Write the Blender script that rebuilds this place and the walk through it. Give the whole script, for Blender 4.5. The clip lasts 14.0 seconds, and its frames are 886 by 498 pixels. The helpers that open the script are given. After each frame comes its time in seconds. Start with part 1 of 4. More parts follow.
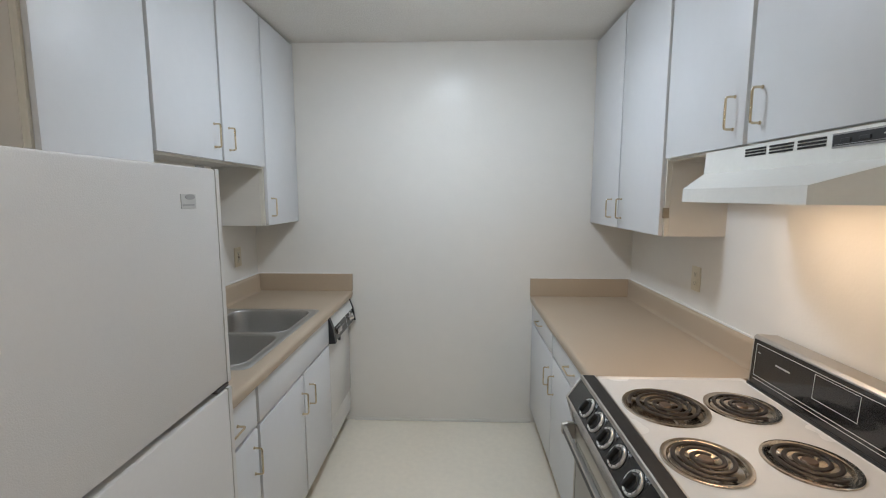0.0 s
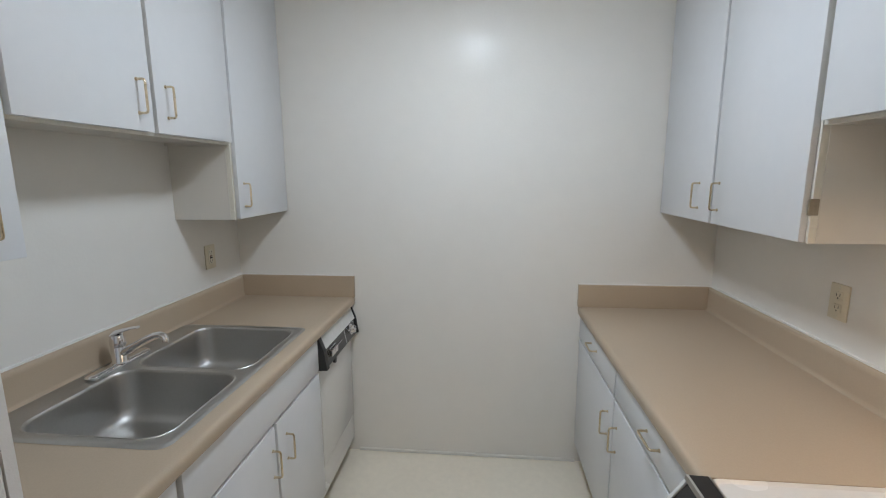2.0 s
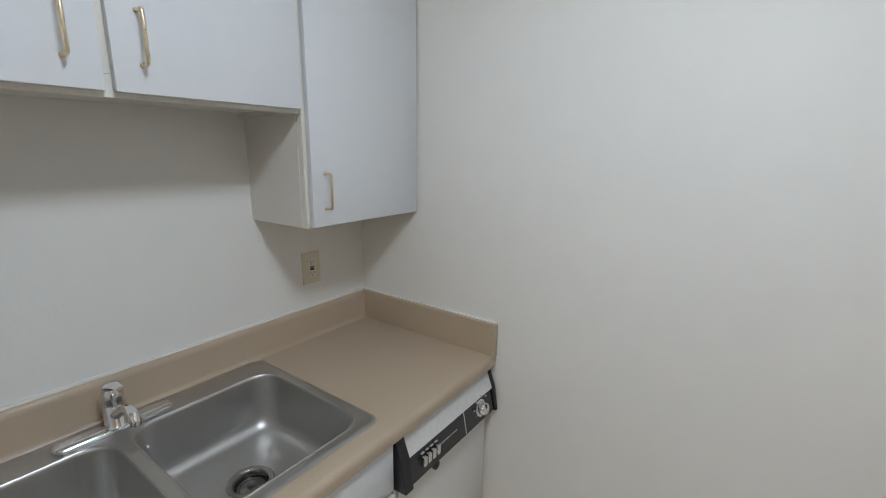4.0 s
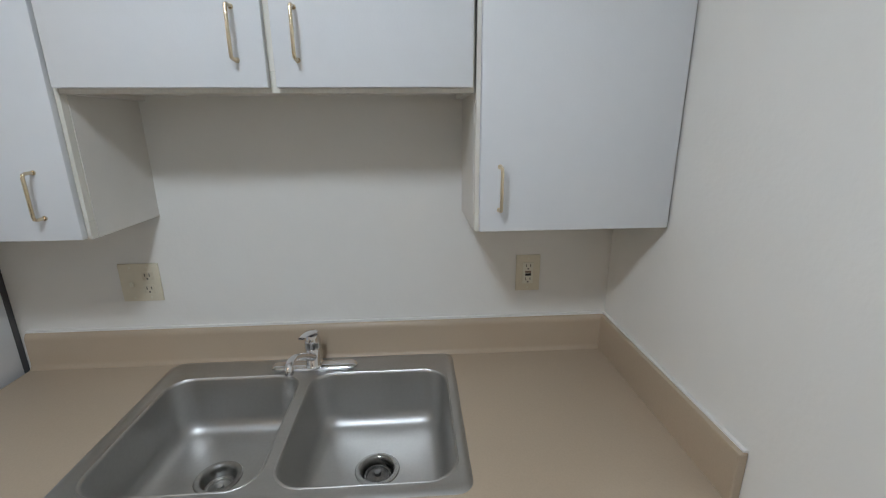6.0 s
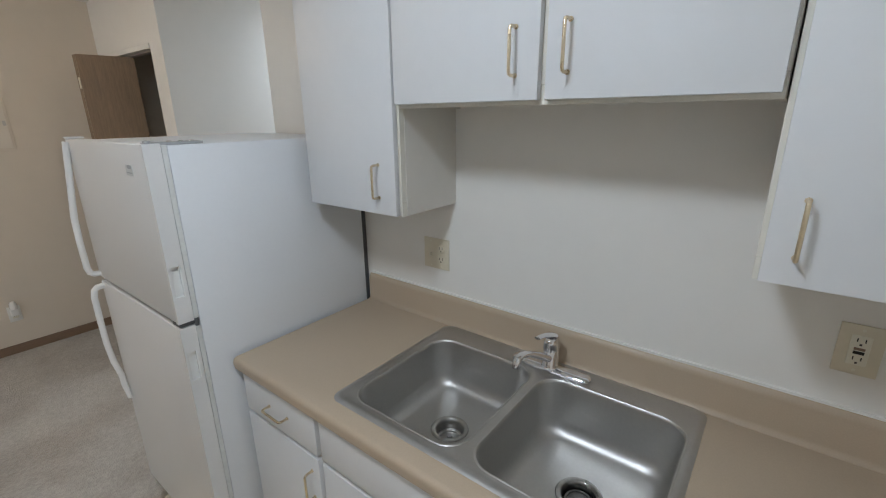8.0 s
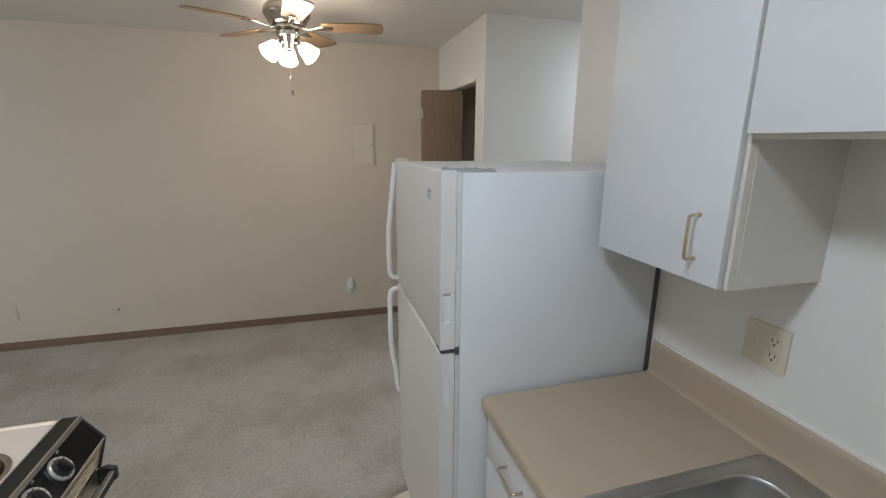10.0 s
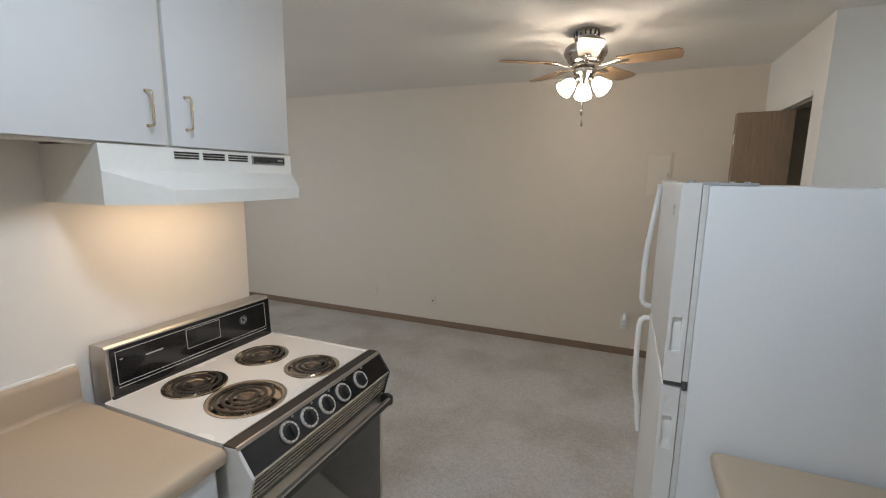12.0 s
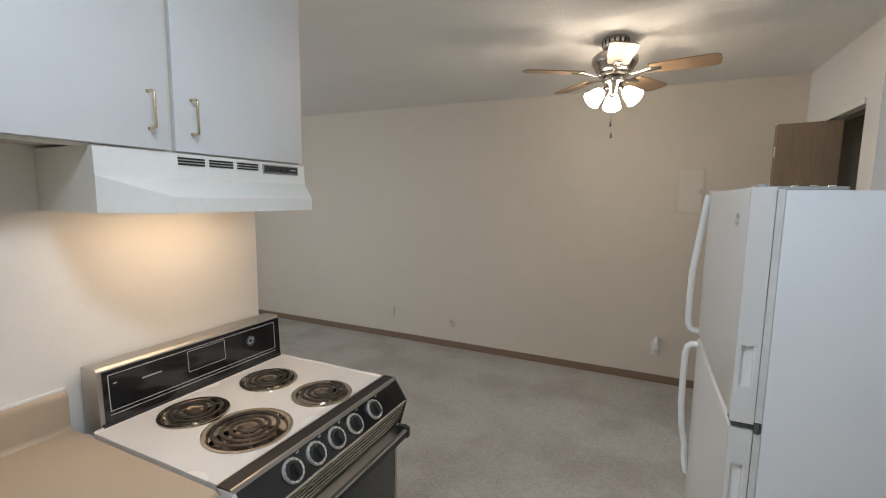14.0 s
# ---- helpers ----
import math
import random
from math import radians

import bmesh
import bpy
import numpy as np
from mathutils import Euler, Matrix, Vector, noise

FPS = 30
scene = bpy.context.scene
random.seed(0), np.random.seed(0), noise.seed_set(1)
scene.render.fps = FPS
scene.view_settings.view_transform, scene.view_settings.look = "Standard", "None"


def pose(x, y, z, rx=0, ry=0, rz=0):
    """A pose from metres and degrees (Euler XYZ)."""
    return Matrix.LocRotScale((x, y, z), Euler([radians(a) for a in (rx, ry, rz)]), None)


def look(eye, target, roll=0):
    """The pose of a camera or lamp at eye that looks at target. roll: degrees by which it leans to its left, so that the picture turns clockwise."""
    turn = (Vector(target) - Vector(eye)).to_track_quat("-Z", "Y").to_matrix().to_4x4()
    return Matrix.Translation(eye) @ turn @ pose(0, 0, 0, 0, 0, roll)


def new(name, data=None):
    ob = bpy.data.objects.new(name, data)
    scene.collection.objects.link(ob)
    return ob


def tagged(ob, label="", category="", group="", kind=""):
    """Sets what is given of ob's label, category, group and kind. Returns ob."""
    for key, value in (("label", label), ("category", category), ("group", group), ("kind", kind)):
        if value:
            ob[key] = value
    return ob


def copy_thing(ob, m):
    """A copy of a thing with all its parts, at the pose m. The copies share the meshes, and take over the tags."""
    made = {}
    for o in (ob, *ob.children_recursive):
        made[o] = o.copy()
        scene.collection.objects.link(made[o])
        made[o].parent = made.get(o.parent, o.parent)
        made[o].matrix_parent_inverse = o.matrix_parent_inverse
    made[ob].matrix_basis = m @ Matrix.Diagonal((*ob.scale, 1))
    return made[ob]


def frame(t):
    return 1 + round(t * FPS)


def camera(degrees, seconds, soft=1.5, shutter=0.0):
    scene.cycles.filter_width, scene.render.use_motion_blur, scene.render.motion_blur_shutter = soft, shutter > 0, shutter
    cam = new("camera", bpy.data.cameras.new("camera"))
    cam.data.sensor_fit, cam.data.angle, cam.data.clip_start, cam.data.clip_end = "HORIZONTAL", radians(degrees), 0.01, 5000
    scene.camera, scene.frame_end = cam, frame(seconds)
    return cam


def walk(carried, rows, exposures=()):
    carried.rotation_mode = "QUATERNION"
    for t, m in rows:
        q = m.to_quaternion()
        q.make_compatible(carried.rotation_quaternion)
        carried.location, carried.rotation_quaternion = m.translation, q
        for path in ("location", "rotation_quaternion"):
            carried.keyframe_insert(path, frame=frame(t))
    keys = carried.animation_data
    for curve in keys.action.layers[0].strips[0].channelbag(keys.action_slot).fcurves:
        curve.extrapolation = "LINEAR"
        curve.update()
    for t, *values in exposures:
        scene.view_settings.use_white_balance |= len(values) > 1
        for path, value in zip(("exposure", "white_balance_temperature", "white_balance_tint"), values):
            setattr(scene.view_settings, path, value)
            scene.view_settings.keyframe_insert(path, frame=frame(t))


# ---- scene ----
cam = camera(90.9, 14.0, soft=1.1)
PATH = [
    (0, (1.309, -2.746, 1.503), (1.242, -0.762, 1.264), -0.0),
    (0.5, (1.224, -2.638, 1.497), (1.272, -0.655, 1.245), -0.1),
    (1, (1.195, -2.503, 1.499), (1.328, -0.527, 1.215), -0.1),
    (1.5, (1.257, -2.351, 1.526), (1.283, -0.377, 1.204), -0.5),
    (2, (1.303, -2.151, 1.523), (1.116, -0.188, 1.19), -0.3),
    (2.2, (1.329, -2.054, 1.526), (1.035, -0.105, 1.182), -0.4),
    (2.5, (1.296, -1.89, 1.535), (0.889, 0.036, 1.181), -0.3),
    (5, (1.255, -0.808, 1.581), (-0.399, 0.187, 1.057), 0.3),
    (5.5, (1.248, -0.669, 1.594), (-0.585, -0.088, 1.043), -0.2),
    (6, (1.248, -0.559, 1.583), (-0.671, -0.436, 1.035), -0.4),
    (6.5, (1.176, -0.482, 1.6), (-0.718, -0.737, 1.012), -0.6),
    (7, (1.151, -0.408, 1.597), (-0.661, -1.018, 1.013), -0.7),
    (7.5, (1.186, -0.39, 1.619), (-0.491, -1.307, 1.031), -0.7),
    (10, (1.062, -0.615, 1.64), (0.524, -2.481, 1.162), 0.4),
    (10.2, (1.039, -0.621, 1.638), (0.635, -2.525, 1.177), 0.6),
    (10.5, (1.007, -0.618, 1.629), (0.822, -2.563, 1.201), 0.9),
    (11, (0.958, -0.59, 1.622), (1.135, -2.546, 1.239), 0.9),
    (11.5, (0.913, -0.554, 1.602), (1.401, -2.461, 1.25), 0.8),
    (12, (0.868, -0.504, 1.572), (1.631, -2.324, 1.247), 0.8),
    (12.5, (0.842, -0.445, 1.563), (1.736, -2.208, 1.261), 0.9),
    (13, (0.838, -0.42, 1.551), (1.781, -2.163, 1.278), 0.9),
    (13.5, (0.86, -0.478, 1.539), (1.848, -2.199, 1.287), 0.8),
    (14, (0.941, -0.622, 1.535), (1.782, -2.422, 1.301), 0.8),
]
walk(cam, [(t, look(eye, target, roll)) for t, eye, target, roll in PATH])

# ---- world and exposure ----
world = bpy.data.worlds.new("world")
world.use_nodes = True
world.node_tree.nodes["Background"].inputs[0].default_value = (0.6, 0.68, 0.8, 1)
world.node_tree.nodes["Background"].inputs[1].default_value = 0.05
scene.world = world
COOL, WARM, HOODLIGHT = (0.748, 0.862, 1.005), (1.0, 0.858, 0.712), (1.0, 0.71, 0.47)
KITCHEN_LAMP, FAN_LAMP, HOOD_LAMP = 65.0, 39.0, 7.2
# daylight fill from an assumed, unseen large window at the living room's far end
day = bpy.data.lights.new("assumed_daylight", "AREA")
day.shape, day.size, day.size_y, day.energy, day.color = "RECTANGLE", 2.0, 1.6, 50.0, (0.84, 0.93, 1.05)
day_ob = new("assumed_daylight", day)
day_ob.matrix_world = look((6.38, -1.4, 1.25), (0.0, -1.4, 1.2))


# ---- materials ----
def material(name, color, rough=0.5, metal=0.0, vary=0.04, grain=60.0, bump=0.0, bump_scale=200.0, blotch=2.5, emit=None, strength=0.0, streak=None, coat=0.0, rough_vary=0.08, spec=0.5):
    """Paint, plastic or metal with colour variation at two scales and a fine relief."""
    m = bpy.data.materials.new(name)
    m.use_nodes = True
    nt = m.node_tree
    n, l = nt.nodes, nt.links
    b = n["Principled BSDF"]
    b.inputs["Metallic"].default_value = metal
    b.inputs["Coat Weight"].default_value = coat
    b.inputs["Specular IOR Level"].default_value = spec
    tc = n.new("ShaderNodeTexCoord")
    mp = n.new("ShaderNodeMapping")
    l.new(tc.outputs["Object"], mp.inputs["Vector"])
    if streak:
        mp.inputs["Scale"].default_value = streak
    big, small = n.new("ShaderNodeTexNoise"), n.new("ShaderNodeTexNoise")
    big.inputs["Scale"].default_value, small.inputs["Scale"].default_value = blotch, grain
    big.inputs["Detail"].default_value = 4.0
    small.inputs["Detail"].default_value = 3.0
    l.new(mp.outputs[0], big.inputs["Vector"])
    l.new(mp.outputs[0], small.inputs["Vector"])
    add = n.new("ShaderNodeMath")
    add.operation = "ADD"
    l.new(big.outputs["Fac"], add.inputs[0])
    l.new(small.outputs["Fac"], add.inputs[1])
    ramp = n.new("ShaderNodeMapRange")
    ramp.inputs["From Min"].default_value, ramp.inputs["From Max"].default_value = 0.6, 1.4
    ramp.inputs["To Min"].default_value, ramp.inputs["To Max"].default_value = 1 - vary, 1 + vary
    l.new(add.outputs[0], ramp.inputs["Value"])
    mul = n.new("ShaderNodeVectorMath")
    mul.operation = "SCALE"
    mul.inputs[0].default_value = color
    l.new(ramp.outputs[0], mul.inputs["Scale"])
    l.new(mul.outputs[0], b.inputs["Base Color"])
    rr = n.new("ShaderNodeMapRange")
    rr.inputs["From Min"].default_value, rr.inputs["From Max"].default_value = 0.3, 0.7
    rr.inputs["To Min"].default_value, rr.inputs["To Max"].default_value = max(rough - rough_vary, 0.02), rough + rough_vary
    l.new(big.outputs["Fac"], rr.inputs["Value"])
    l.new(rr.outputs[0], b.inputs["Roughness"])
    if bump:
        fine, bp = n.new("ShaderNodeTexNoise"), n.new("ShaderNodeBump")
        fine.inputs["Scale"].default_value = bump_scale
        fine.inputs["Detail"].default_value = 2.0
        l.new(mp.outputs[0], fine.inputs["Vector"])
        l.new(fine.outputs["Fac"], bp.inputs["Height"])
        bp.inputs["Strength"].default_value, bp.inputs["Distance"].default_value = bump, 0.004
        l.new(bp.outputs[0], b.inputs["Normal"])
    if emit:
        b.inputs["Emission Color"].default_value = (*emit, 1)
        b.inputs["Emission Strength"].default_value = strength
    return m


PAINT = material("cream_wall_paint", (0.80, 0.775, 0.725), 0.2, spec=0.125, rough_vary=0.012, vary=0.015, grain=14, bump=0.10, bump_scale=90, blotch=1.2)
LIVING = material("beige_wall_paint", (0.67, 0.594, 0.495), 0.55, rough_vary=0.02, vary=0.02, grain=14, bump=0.12, bump_scale=90, blotch=0.9)
CEIL = material("textured_ceiling", (0.83, 0.80, 0.75), 0.8, vary=0.05, grain=110, bump=0.9, bump_scale=150, blotch=1.5)
VINYL = material("cream_vinyl_floor", (0.86, 0.79, 0.66), 0.38, vary=0.05, grain=30, bump=0.05, bump_scale=60, blotch=2.0)
BASEB = material("brown_baseboard", (0.22, 0.145, 0.095), 0.45, vary=0.15, grain=30, streak=(3, 30, 30))
TRIM = material("white_trim_paint", (0.76, 0.74, 0.69), 0.45, vary=0.03)
CAB = material("white_cabinet_laminate", (0.72, 0.725, 0.73), 0.42, rough_vary=0.03, vary=0.015, grain=25, bump=0.05, bump_scale=220, blotch=1.5)
SIDEW = material("almond_cabinet_side", (0.71, 0.675, 0.615), 0.45, rough_vary=0.03, vary=0.02, grain=25, bump=0.05, bump_scale=220, blotch=1.5)
GAP_DARK = material("gap_shade_brown", (0.10, 0.065, 0.04), 0.7, vary=0.1)
FRAMEW = material("cream_cabinet_frame", (0.73, 0.695, 0.61), 0.5, vary=0.06, grain=30, streak=(4, 4, 1))
DARK = material("dark_gap", (0.02, 0.018, 0.016), 0.8)
HINGE = material("tarnished_hinge", (0.30, 0.26, 0.20), 0.5, metal=0.6, vary=0.2, grain=90)
BRASS = material("worn_brass", (0.68, 0.57, 0.40), 0.27, metal=1.0, vary=0.15, grain=90, rough_vary=0.12)
LAMIN = material("beige_countertop_laminate", (0.467, 0.369, 0.266), 0.42, vary=0.05, grain=260, bump=0.03, bump_scale=300, blotch=3.0)
CAULK = material("white_caulk", (0.80, 0.78, 0.74), 0.6)
STEEL = material("brushed_stainless_steel", (0.51, 0.50, 0.48), 0.41, metal=1.0, vary=0.045, grain=120, bump=0.02, bump_scale=260, rough_vary=0.05, blotch=6)
MESHD = material("dark_strainer_mesh", (0.20, 0.19, 0.18), 0.4, metal=0.8, vary=0.3, grain=200)
KNOBRIM = material("satin_chrome_rim", (0.88, 0.88, 0.87), 0.34, metal=0.8, vary=0.03, rough_vary=0.04)
DRAIN = material("dull_drain_steel", (0.34, 0.33, 0.31), 0.3, metal=1.0, vary=0.2, grain=60)
CHROME = material("chrome", (0.80, 0.80, 0.82), 0.09, metal=1.0, vary=0.03, rough_vary=0.04)
DCHROME = material("stained_chrome_drip_pan", (0.56, 0.49, 0.41), 0.13, metal=1.0, vary=0.25, grain=50, rough_vary=0.06)
COIL = material("burner_coil", (0.075, 0.06, 0.05), 0.3, metal=0.6, vary=0.2)
CAPM = material("heat_stained_cap", (0.17, 0.12, 0.09), 0.45, metal=0.7, vary=0.3, grain=80)
ENAMEL = material("white_enamel", (0.71, 0.695, 0.665), 0.22, vary=0.02, coat=0.3)
BLACK = material("black_gloss_panel", (0.012, 0.012, 0.013), 0.14, vary=0.2, coat=0.4, rough_vary=0.05)
BLACKM = material("black_plastic", (0.02, 0.02, 0.02), 0.45, vary=0.15)
GLASSB = material("dark_oven_glass", (0.02, 0.021, 0.022), 0.07, vary=0.15, coat=0.6, rough_vary=0.03)
REAR = material("gap_and_hinge_grey", (0.09, 0.09, 0.09), 0.55, vary=0.1)
GREYP = material("grey_plastic", (0.35, 0.35, 0.34), 0.5, vary=0.08)
SILVER = material("brushed_silver_trim", (0.55, 0.52, 0.48), 0.42, metal=1.0, vary=0.04, grain=180, blotch=9, rough_vary=0.03)
BRONZE = material("dark_bronze_trim", (0.03, 0.027, 0.025), 0.45, metal=0.4, vary=0.15, grain=60, rough_vary=0.05)
PRINT = material("pale_print", (0.62, 0.62, 0.60), 0.5)
PRINTG = material("grey_print", (0.40, 0.40, 0.40), 0.5)
FRIDGE = material("white_fridge_paint", (0.74, 0.75, 0.76), 0.36, vary=0.012, grain=90, bump=0.14, bump_scale=420, blotch=1.5)
FRIDGED = material("white_fridge_door", (0.73, 0.715, 0.69), 0.38, vary=0.015, grain=90, bump=0.14, bump_scale=420, blotch=1.5)
PLASTW = material("white_moulded_plastic", (0.80, 0.79, 0.76), 0.4, vary=0.02)
CREAMP = material("cream_plastic", (0.72, 0.68, 0.56), 0.45, vary=0.03)
GASKET = material("grey_gasket", (0.66, 0.66, 0.63), 0.6, vary=0.1)
IVORY = material("ivory_outlet_plate", (0.68, 0.615, 0.475), 0.4, vary=0.03)
HOODW = material("white_hood_enamel", (0.82, 0.81, 0.76), 0.35, vary=0.03, blotch=3)
WOOD = material("walnut_door_veneer", (0.215, 0.147, 0.09), 0.45, vary=0.22, grain=18, streak=(14, 14, 1.0), blotch=5)
BLADE = material("oak_fan_blade", (0.30, 0.195, 0.11), 0.4, vary=0.15, grain=25, streak=(3, 22, 22), blotch=6)
NICKEL = material("brushed_nickel", (0.44, 0.41, 0.37), 0.19, metal=1.0, vary=0.06)
SHADE = material("frosted_glass_shade", (0.9, 0.88, 0.84), 0.5, vary=0.01, emit=WARM, strength=FAN_LAMP)
DOME = material("lit_ceiling_dome", (0.9, 0.9, 0.9), 0.4, vary=0.01, emit=COOL, strength=KITCHEN_LAMP)
HLAMP = material("lit_hood_lens", (0.9, 0.85, 0.75), 0.5, vary=0.01, emit=HOODLIGHT, strength=HOOD_LAMP)
FILTER = material("aluminium_mesh_filter", (0.42, 0.42, 0.41), 0.4, metal=1.0, vary=0.3, grain=300)
PANELP = material("pale_panel_paint", (0.70, 0.635, 0.54), 0.45, vary=0.02)
CLOSET_DIM = material("closet_shade_grey", (0.30, 0.29, 0.27), 0.8, vary=0.05)
NIGHT = material("night_light_plastic", (0.85, 0.84, 0.8), 0.3)


def carpet_material():
    m = bpy.data.materials.new("grey_beige_carpet")
    m.use_nodes = True
    n, l = m.node_tree.nodes, m.node_tree.links
    b = n["Principled BSDF"]
    b.inputs["Roughness"].default_value = 0.95
    b.inputs["Sheen Weight"].default_value = 0.3
    tc = n.new("ShaderNodeTexCoord")
    tuft, clump, stain = n.new("ShaderNodeTexVoronoi"), n.new("ShaderNodeTexNoise"), n.new("ShaderNodeTexNoise")
    tuft.inputs["Scale"].default_value, clump.inputs["Scale"].default_value, stain.inputs["Scale"].default_value = 200, 60, 2.4
    clump.inputs["Detail"].default_value, stain.inputs["Detail"].default_value = 5, 6
    for node in (tuft, clump, stain):
        l.new(tc.outputs["Object"], node.inputs["Vector"])
    r1, r2 = n.new("ShaderNodeValToRGB"), n.new("ShaderNodeValToRGB")
    r1.color_ramp.elements[0].position, r1.color_ramp.elements[0].color = 0.30, (0.43, 0.396, 0.347, 1)
    r1.color_ramp.elements[1].position, r1.color_ramp.elements[1].color = 0.70, (0.576, 0.538, 0.482, 1)
    l.new(clump.outputs["Fac"], r1.inputs[0])
    r2.color_ramp.elements[0].position, r2.color_ramp.elements[0].color = 0.36, (0.80, 0.765, 0.73, 1)
    r2.color_ramp.elements[1].position, r2.color_ramp.elements[1].color = 0.55, (1, 1, 1, 1)
    l.new(stain.outputs["Fac"], r2.inputs[0])
    mix = n.new("ShaderNodeMix")
    mix.data_type, mix.blend_type = "RGBA", "MULTIPLY"
    mix.inputs["Factor"].default_value = 1.0
    l.new(r1.outputs[0], mix.inputs["A"])
    l.new(r2.outputs[0], mix.inputs["B"])
    l.new(mix.outputs["Result"], b.inputs["Base Color"])
    add, bp = n.new("ShaderNodeMath"), n.new("ShaderNodeBump")
    add.operation = "SUBTRACT"
    l.new(clump.outputs["Fac"], add.inputs[0])
    l.new(tuft.outputs["Distance"], add.inputs[1])
    l.new(add.outputs[0], bp.inputs["Height"])
    bp.inputs["Strength"].default_value, bp.inputs["Distance"].default_value = 0.55, 0.010
    l.new(bp.outputs[0], b.inputs["Normal"])
    return m


CARPET = carpet_material()

# ---- mesh helpers ----
ORIGIN = {}


def box(bm, x0, y0, z0, x1, y1, z1, bevel=0.0, seg=2):
    x0, x1, y0, y1, z0, z1 = min(x0, x1), max(x0, x1), min(y0, y1), max(y0, y1), min(z0, z1), max(z0, z1)
    v = [bm.verts.new(p) for p in ((x0, y0, z0), (x1, y0, z0), (x1, y1, z0), (x0, y1, z0), (x0, y0, z1), (x1, y0, z1), (x1, y1, z1), (x0, y1, z1))]
    f = [bm.faces.new([v[i] for i in q]) for q in ((3, 2, 1, 0), (4, 5, 6, 7), (0, 1, 5, 4), (1, 2, 6, 5), (2, 3, 7, 6), (3, 0, 4, 7))]
    if bevel:
        edges = list({e for face in f for e in face.edges})
        bmesh.ops.bevel(bm, geom=edges, offset=bevel, segments=seg, affect="EDGES", profile=0.5)
    return bm


def boxes(*rows, bevel=0.0, seg=2):
    bm = bmesh.new()
    for r in rows:
        box(bm, *r, bevel=bevel, seg=seg)
    return bm


def lathe(bm, profile, m=None, n=24, close=False):
    """Turns (radius, height) pairs round z, then moves them by m."""
    m = m or Matrix()
    rings = []
    for r, z in profile:
        if r < 1e-6:
            rings.append([bm.verts.new(m @ Vector((0, 0, z)))])
        else:
            rings.append([bm.verts.new(m @ Vector((r * math.cos(a), r * math.sin(a), z))) for a in (2 * math.pi * i / n for i in range(n))])
    for a, b in zip(rings, rings[1:] + (rings[:1] if close else [])):
        for i in range(n):
            k = (i + 1) % n
            if len(a) == 1 and len(b) == 1:
                continue
            if len(a) == 1:
                bm.faces.new((a[0], b[i], b[k]))
            elif len(b) == 1:
                bm.faces.new((a[i], a[k], b[0]))
            else:
                bm.faces.new((a[i], a[k], b[k], b[i]))
    return bm


def tube(bm, points, r, n=8, radii=None, flat=1.0):
    """A rod along points with round section; radii may vary it, flat squashes it."""
    pts = [Vector(p) for p in points]
    rings = []
    up = None
    for i, p in enumerate(pts):
        d = (pts[min(i + 1, len(pts) - 1)] - pts[max(i - 1, 0)]).normalized()
        if up is None:
            up = Vector((0, 0, 1)) if abs(d.z) < 0.9 else Vector((1, 0, 0))
        side = d.cross(up).normalized()
        up = side.cross(d).normalized()
        rad = radii[i] if radii else r
        rings.append([bm.verts.new(p + rad * (math.cos(a) * side + flat * math.sin(a) * up)) for a in (2 * math.pi * k / n for k in range(n))])
    for a, b in zip(rings, rings[1:]):
        for i in range(n):
            bm.faces.new((a[i], a[(i + 1) % n], b[(i + 1) % n], b[i]))
    bm.faces.new(rings[0][::-1])
    bm.faces.new(rings[-1])
    return bm


def prism(bm, outline, axis, a, b, bevel=0.0):
    """Pushes a flat outline along an axis from a to b. Outline pairs are the two other axes, in order."""
    def put(p, w):
        q = list(p)
        q.insert("xyz".index(axis), w)
        return bm.verts.new(q)
    lo, hi = [put(p, a) for p in outline], [put(p, b) for p in outline]
    faces = [bm.faces.new(lo), bm.faces.new(hi[::-1])]
    for i in range(len(lo)):
        k = (i + 1) % len(lo)
        faces.append(bm.faces.new((lo[k], lo[i], hi[i], hi[k])))
    if bevel:
        bmesh.ops.bevel(bm, geom=list({e for f in faces for e in f.edges}), offset=bevel, segments=2, affect="EDGES", profile=0.5)
    return bm


def rounded(x0, y0, x1, y1, r, n=6):
    """Corner-rounded rectangle, anticlockwise."""
    out = []
    for cx, cy, a0 in ((x1 - r, y0 + r, -90), (x1 - r, y1 - r, 0), (x0 + r, y1 - r, 90), (x0 + r, y0 + r, 180)):
        for i in range(n + 1):
            a = radians(a0 + 90 * i / n)
            out.append((cx + r * math.cos(a), cy + r * math.sin(a)))
    return out


def thing(name, at, label, category, group="", kind=""):
    e = new(name)
    e.location = at
    e.empty_display_size = 0.05
    ORIGIN[e.name] = Vector(at)
    return tagged(e, label, category, group, kind)


def part(name, bm, mat, parent=None, label="", smooth=False):
    """Links a bmesh, laid out in world metres, as one mesh under its thing."""
    at = ORIGIN[parent.name] if parent else Vector((0, 0, 0))
    bmesh.ops.recalc_face_normals(bm, faces=bm.faces)
    bmesh.ops.translate(bm, verts=bm.verts, vec=-at)
    me = bpy.data.meshes.new(name)
    bm.to_mesh(me)
    bm.free()
    me.materials.append(mat)
    if smooth:
        me.polygons.foreach_set("use_smooth", [True] * len(me.polygons))
        me.set_sharp_from_angle(angle=radians(38))
    ob = new(name, me)
    if parent:
        ob.parent = parent
    ORIGIN[ob.name] = at
    if label:
        ob["label"] = label
    return ob


def structure(name, bm, mat, label, category):
    return tagged(part(name, bm, mat), label, category, kind="structure")


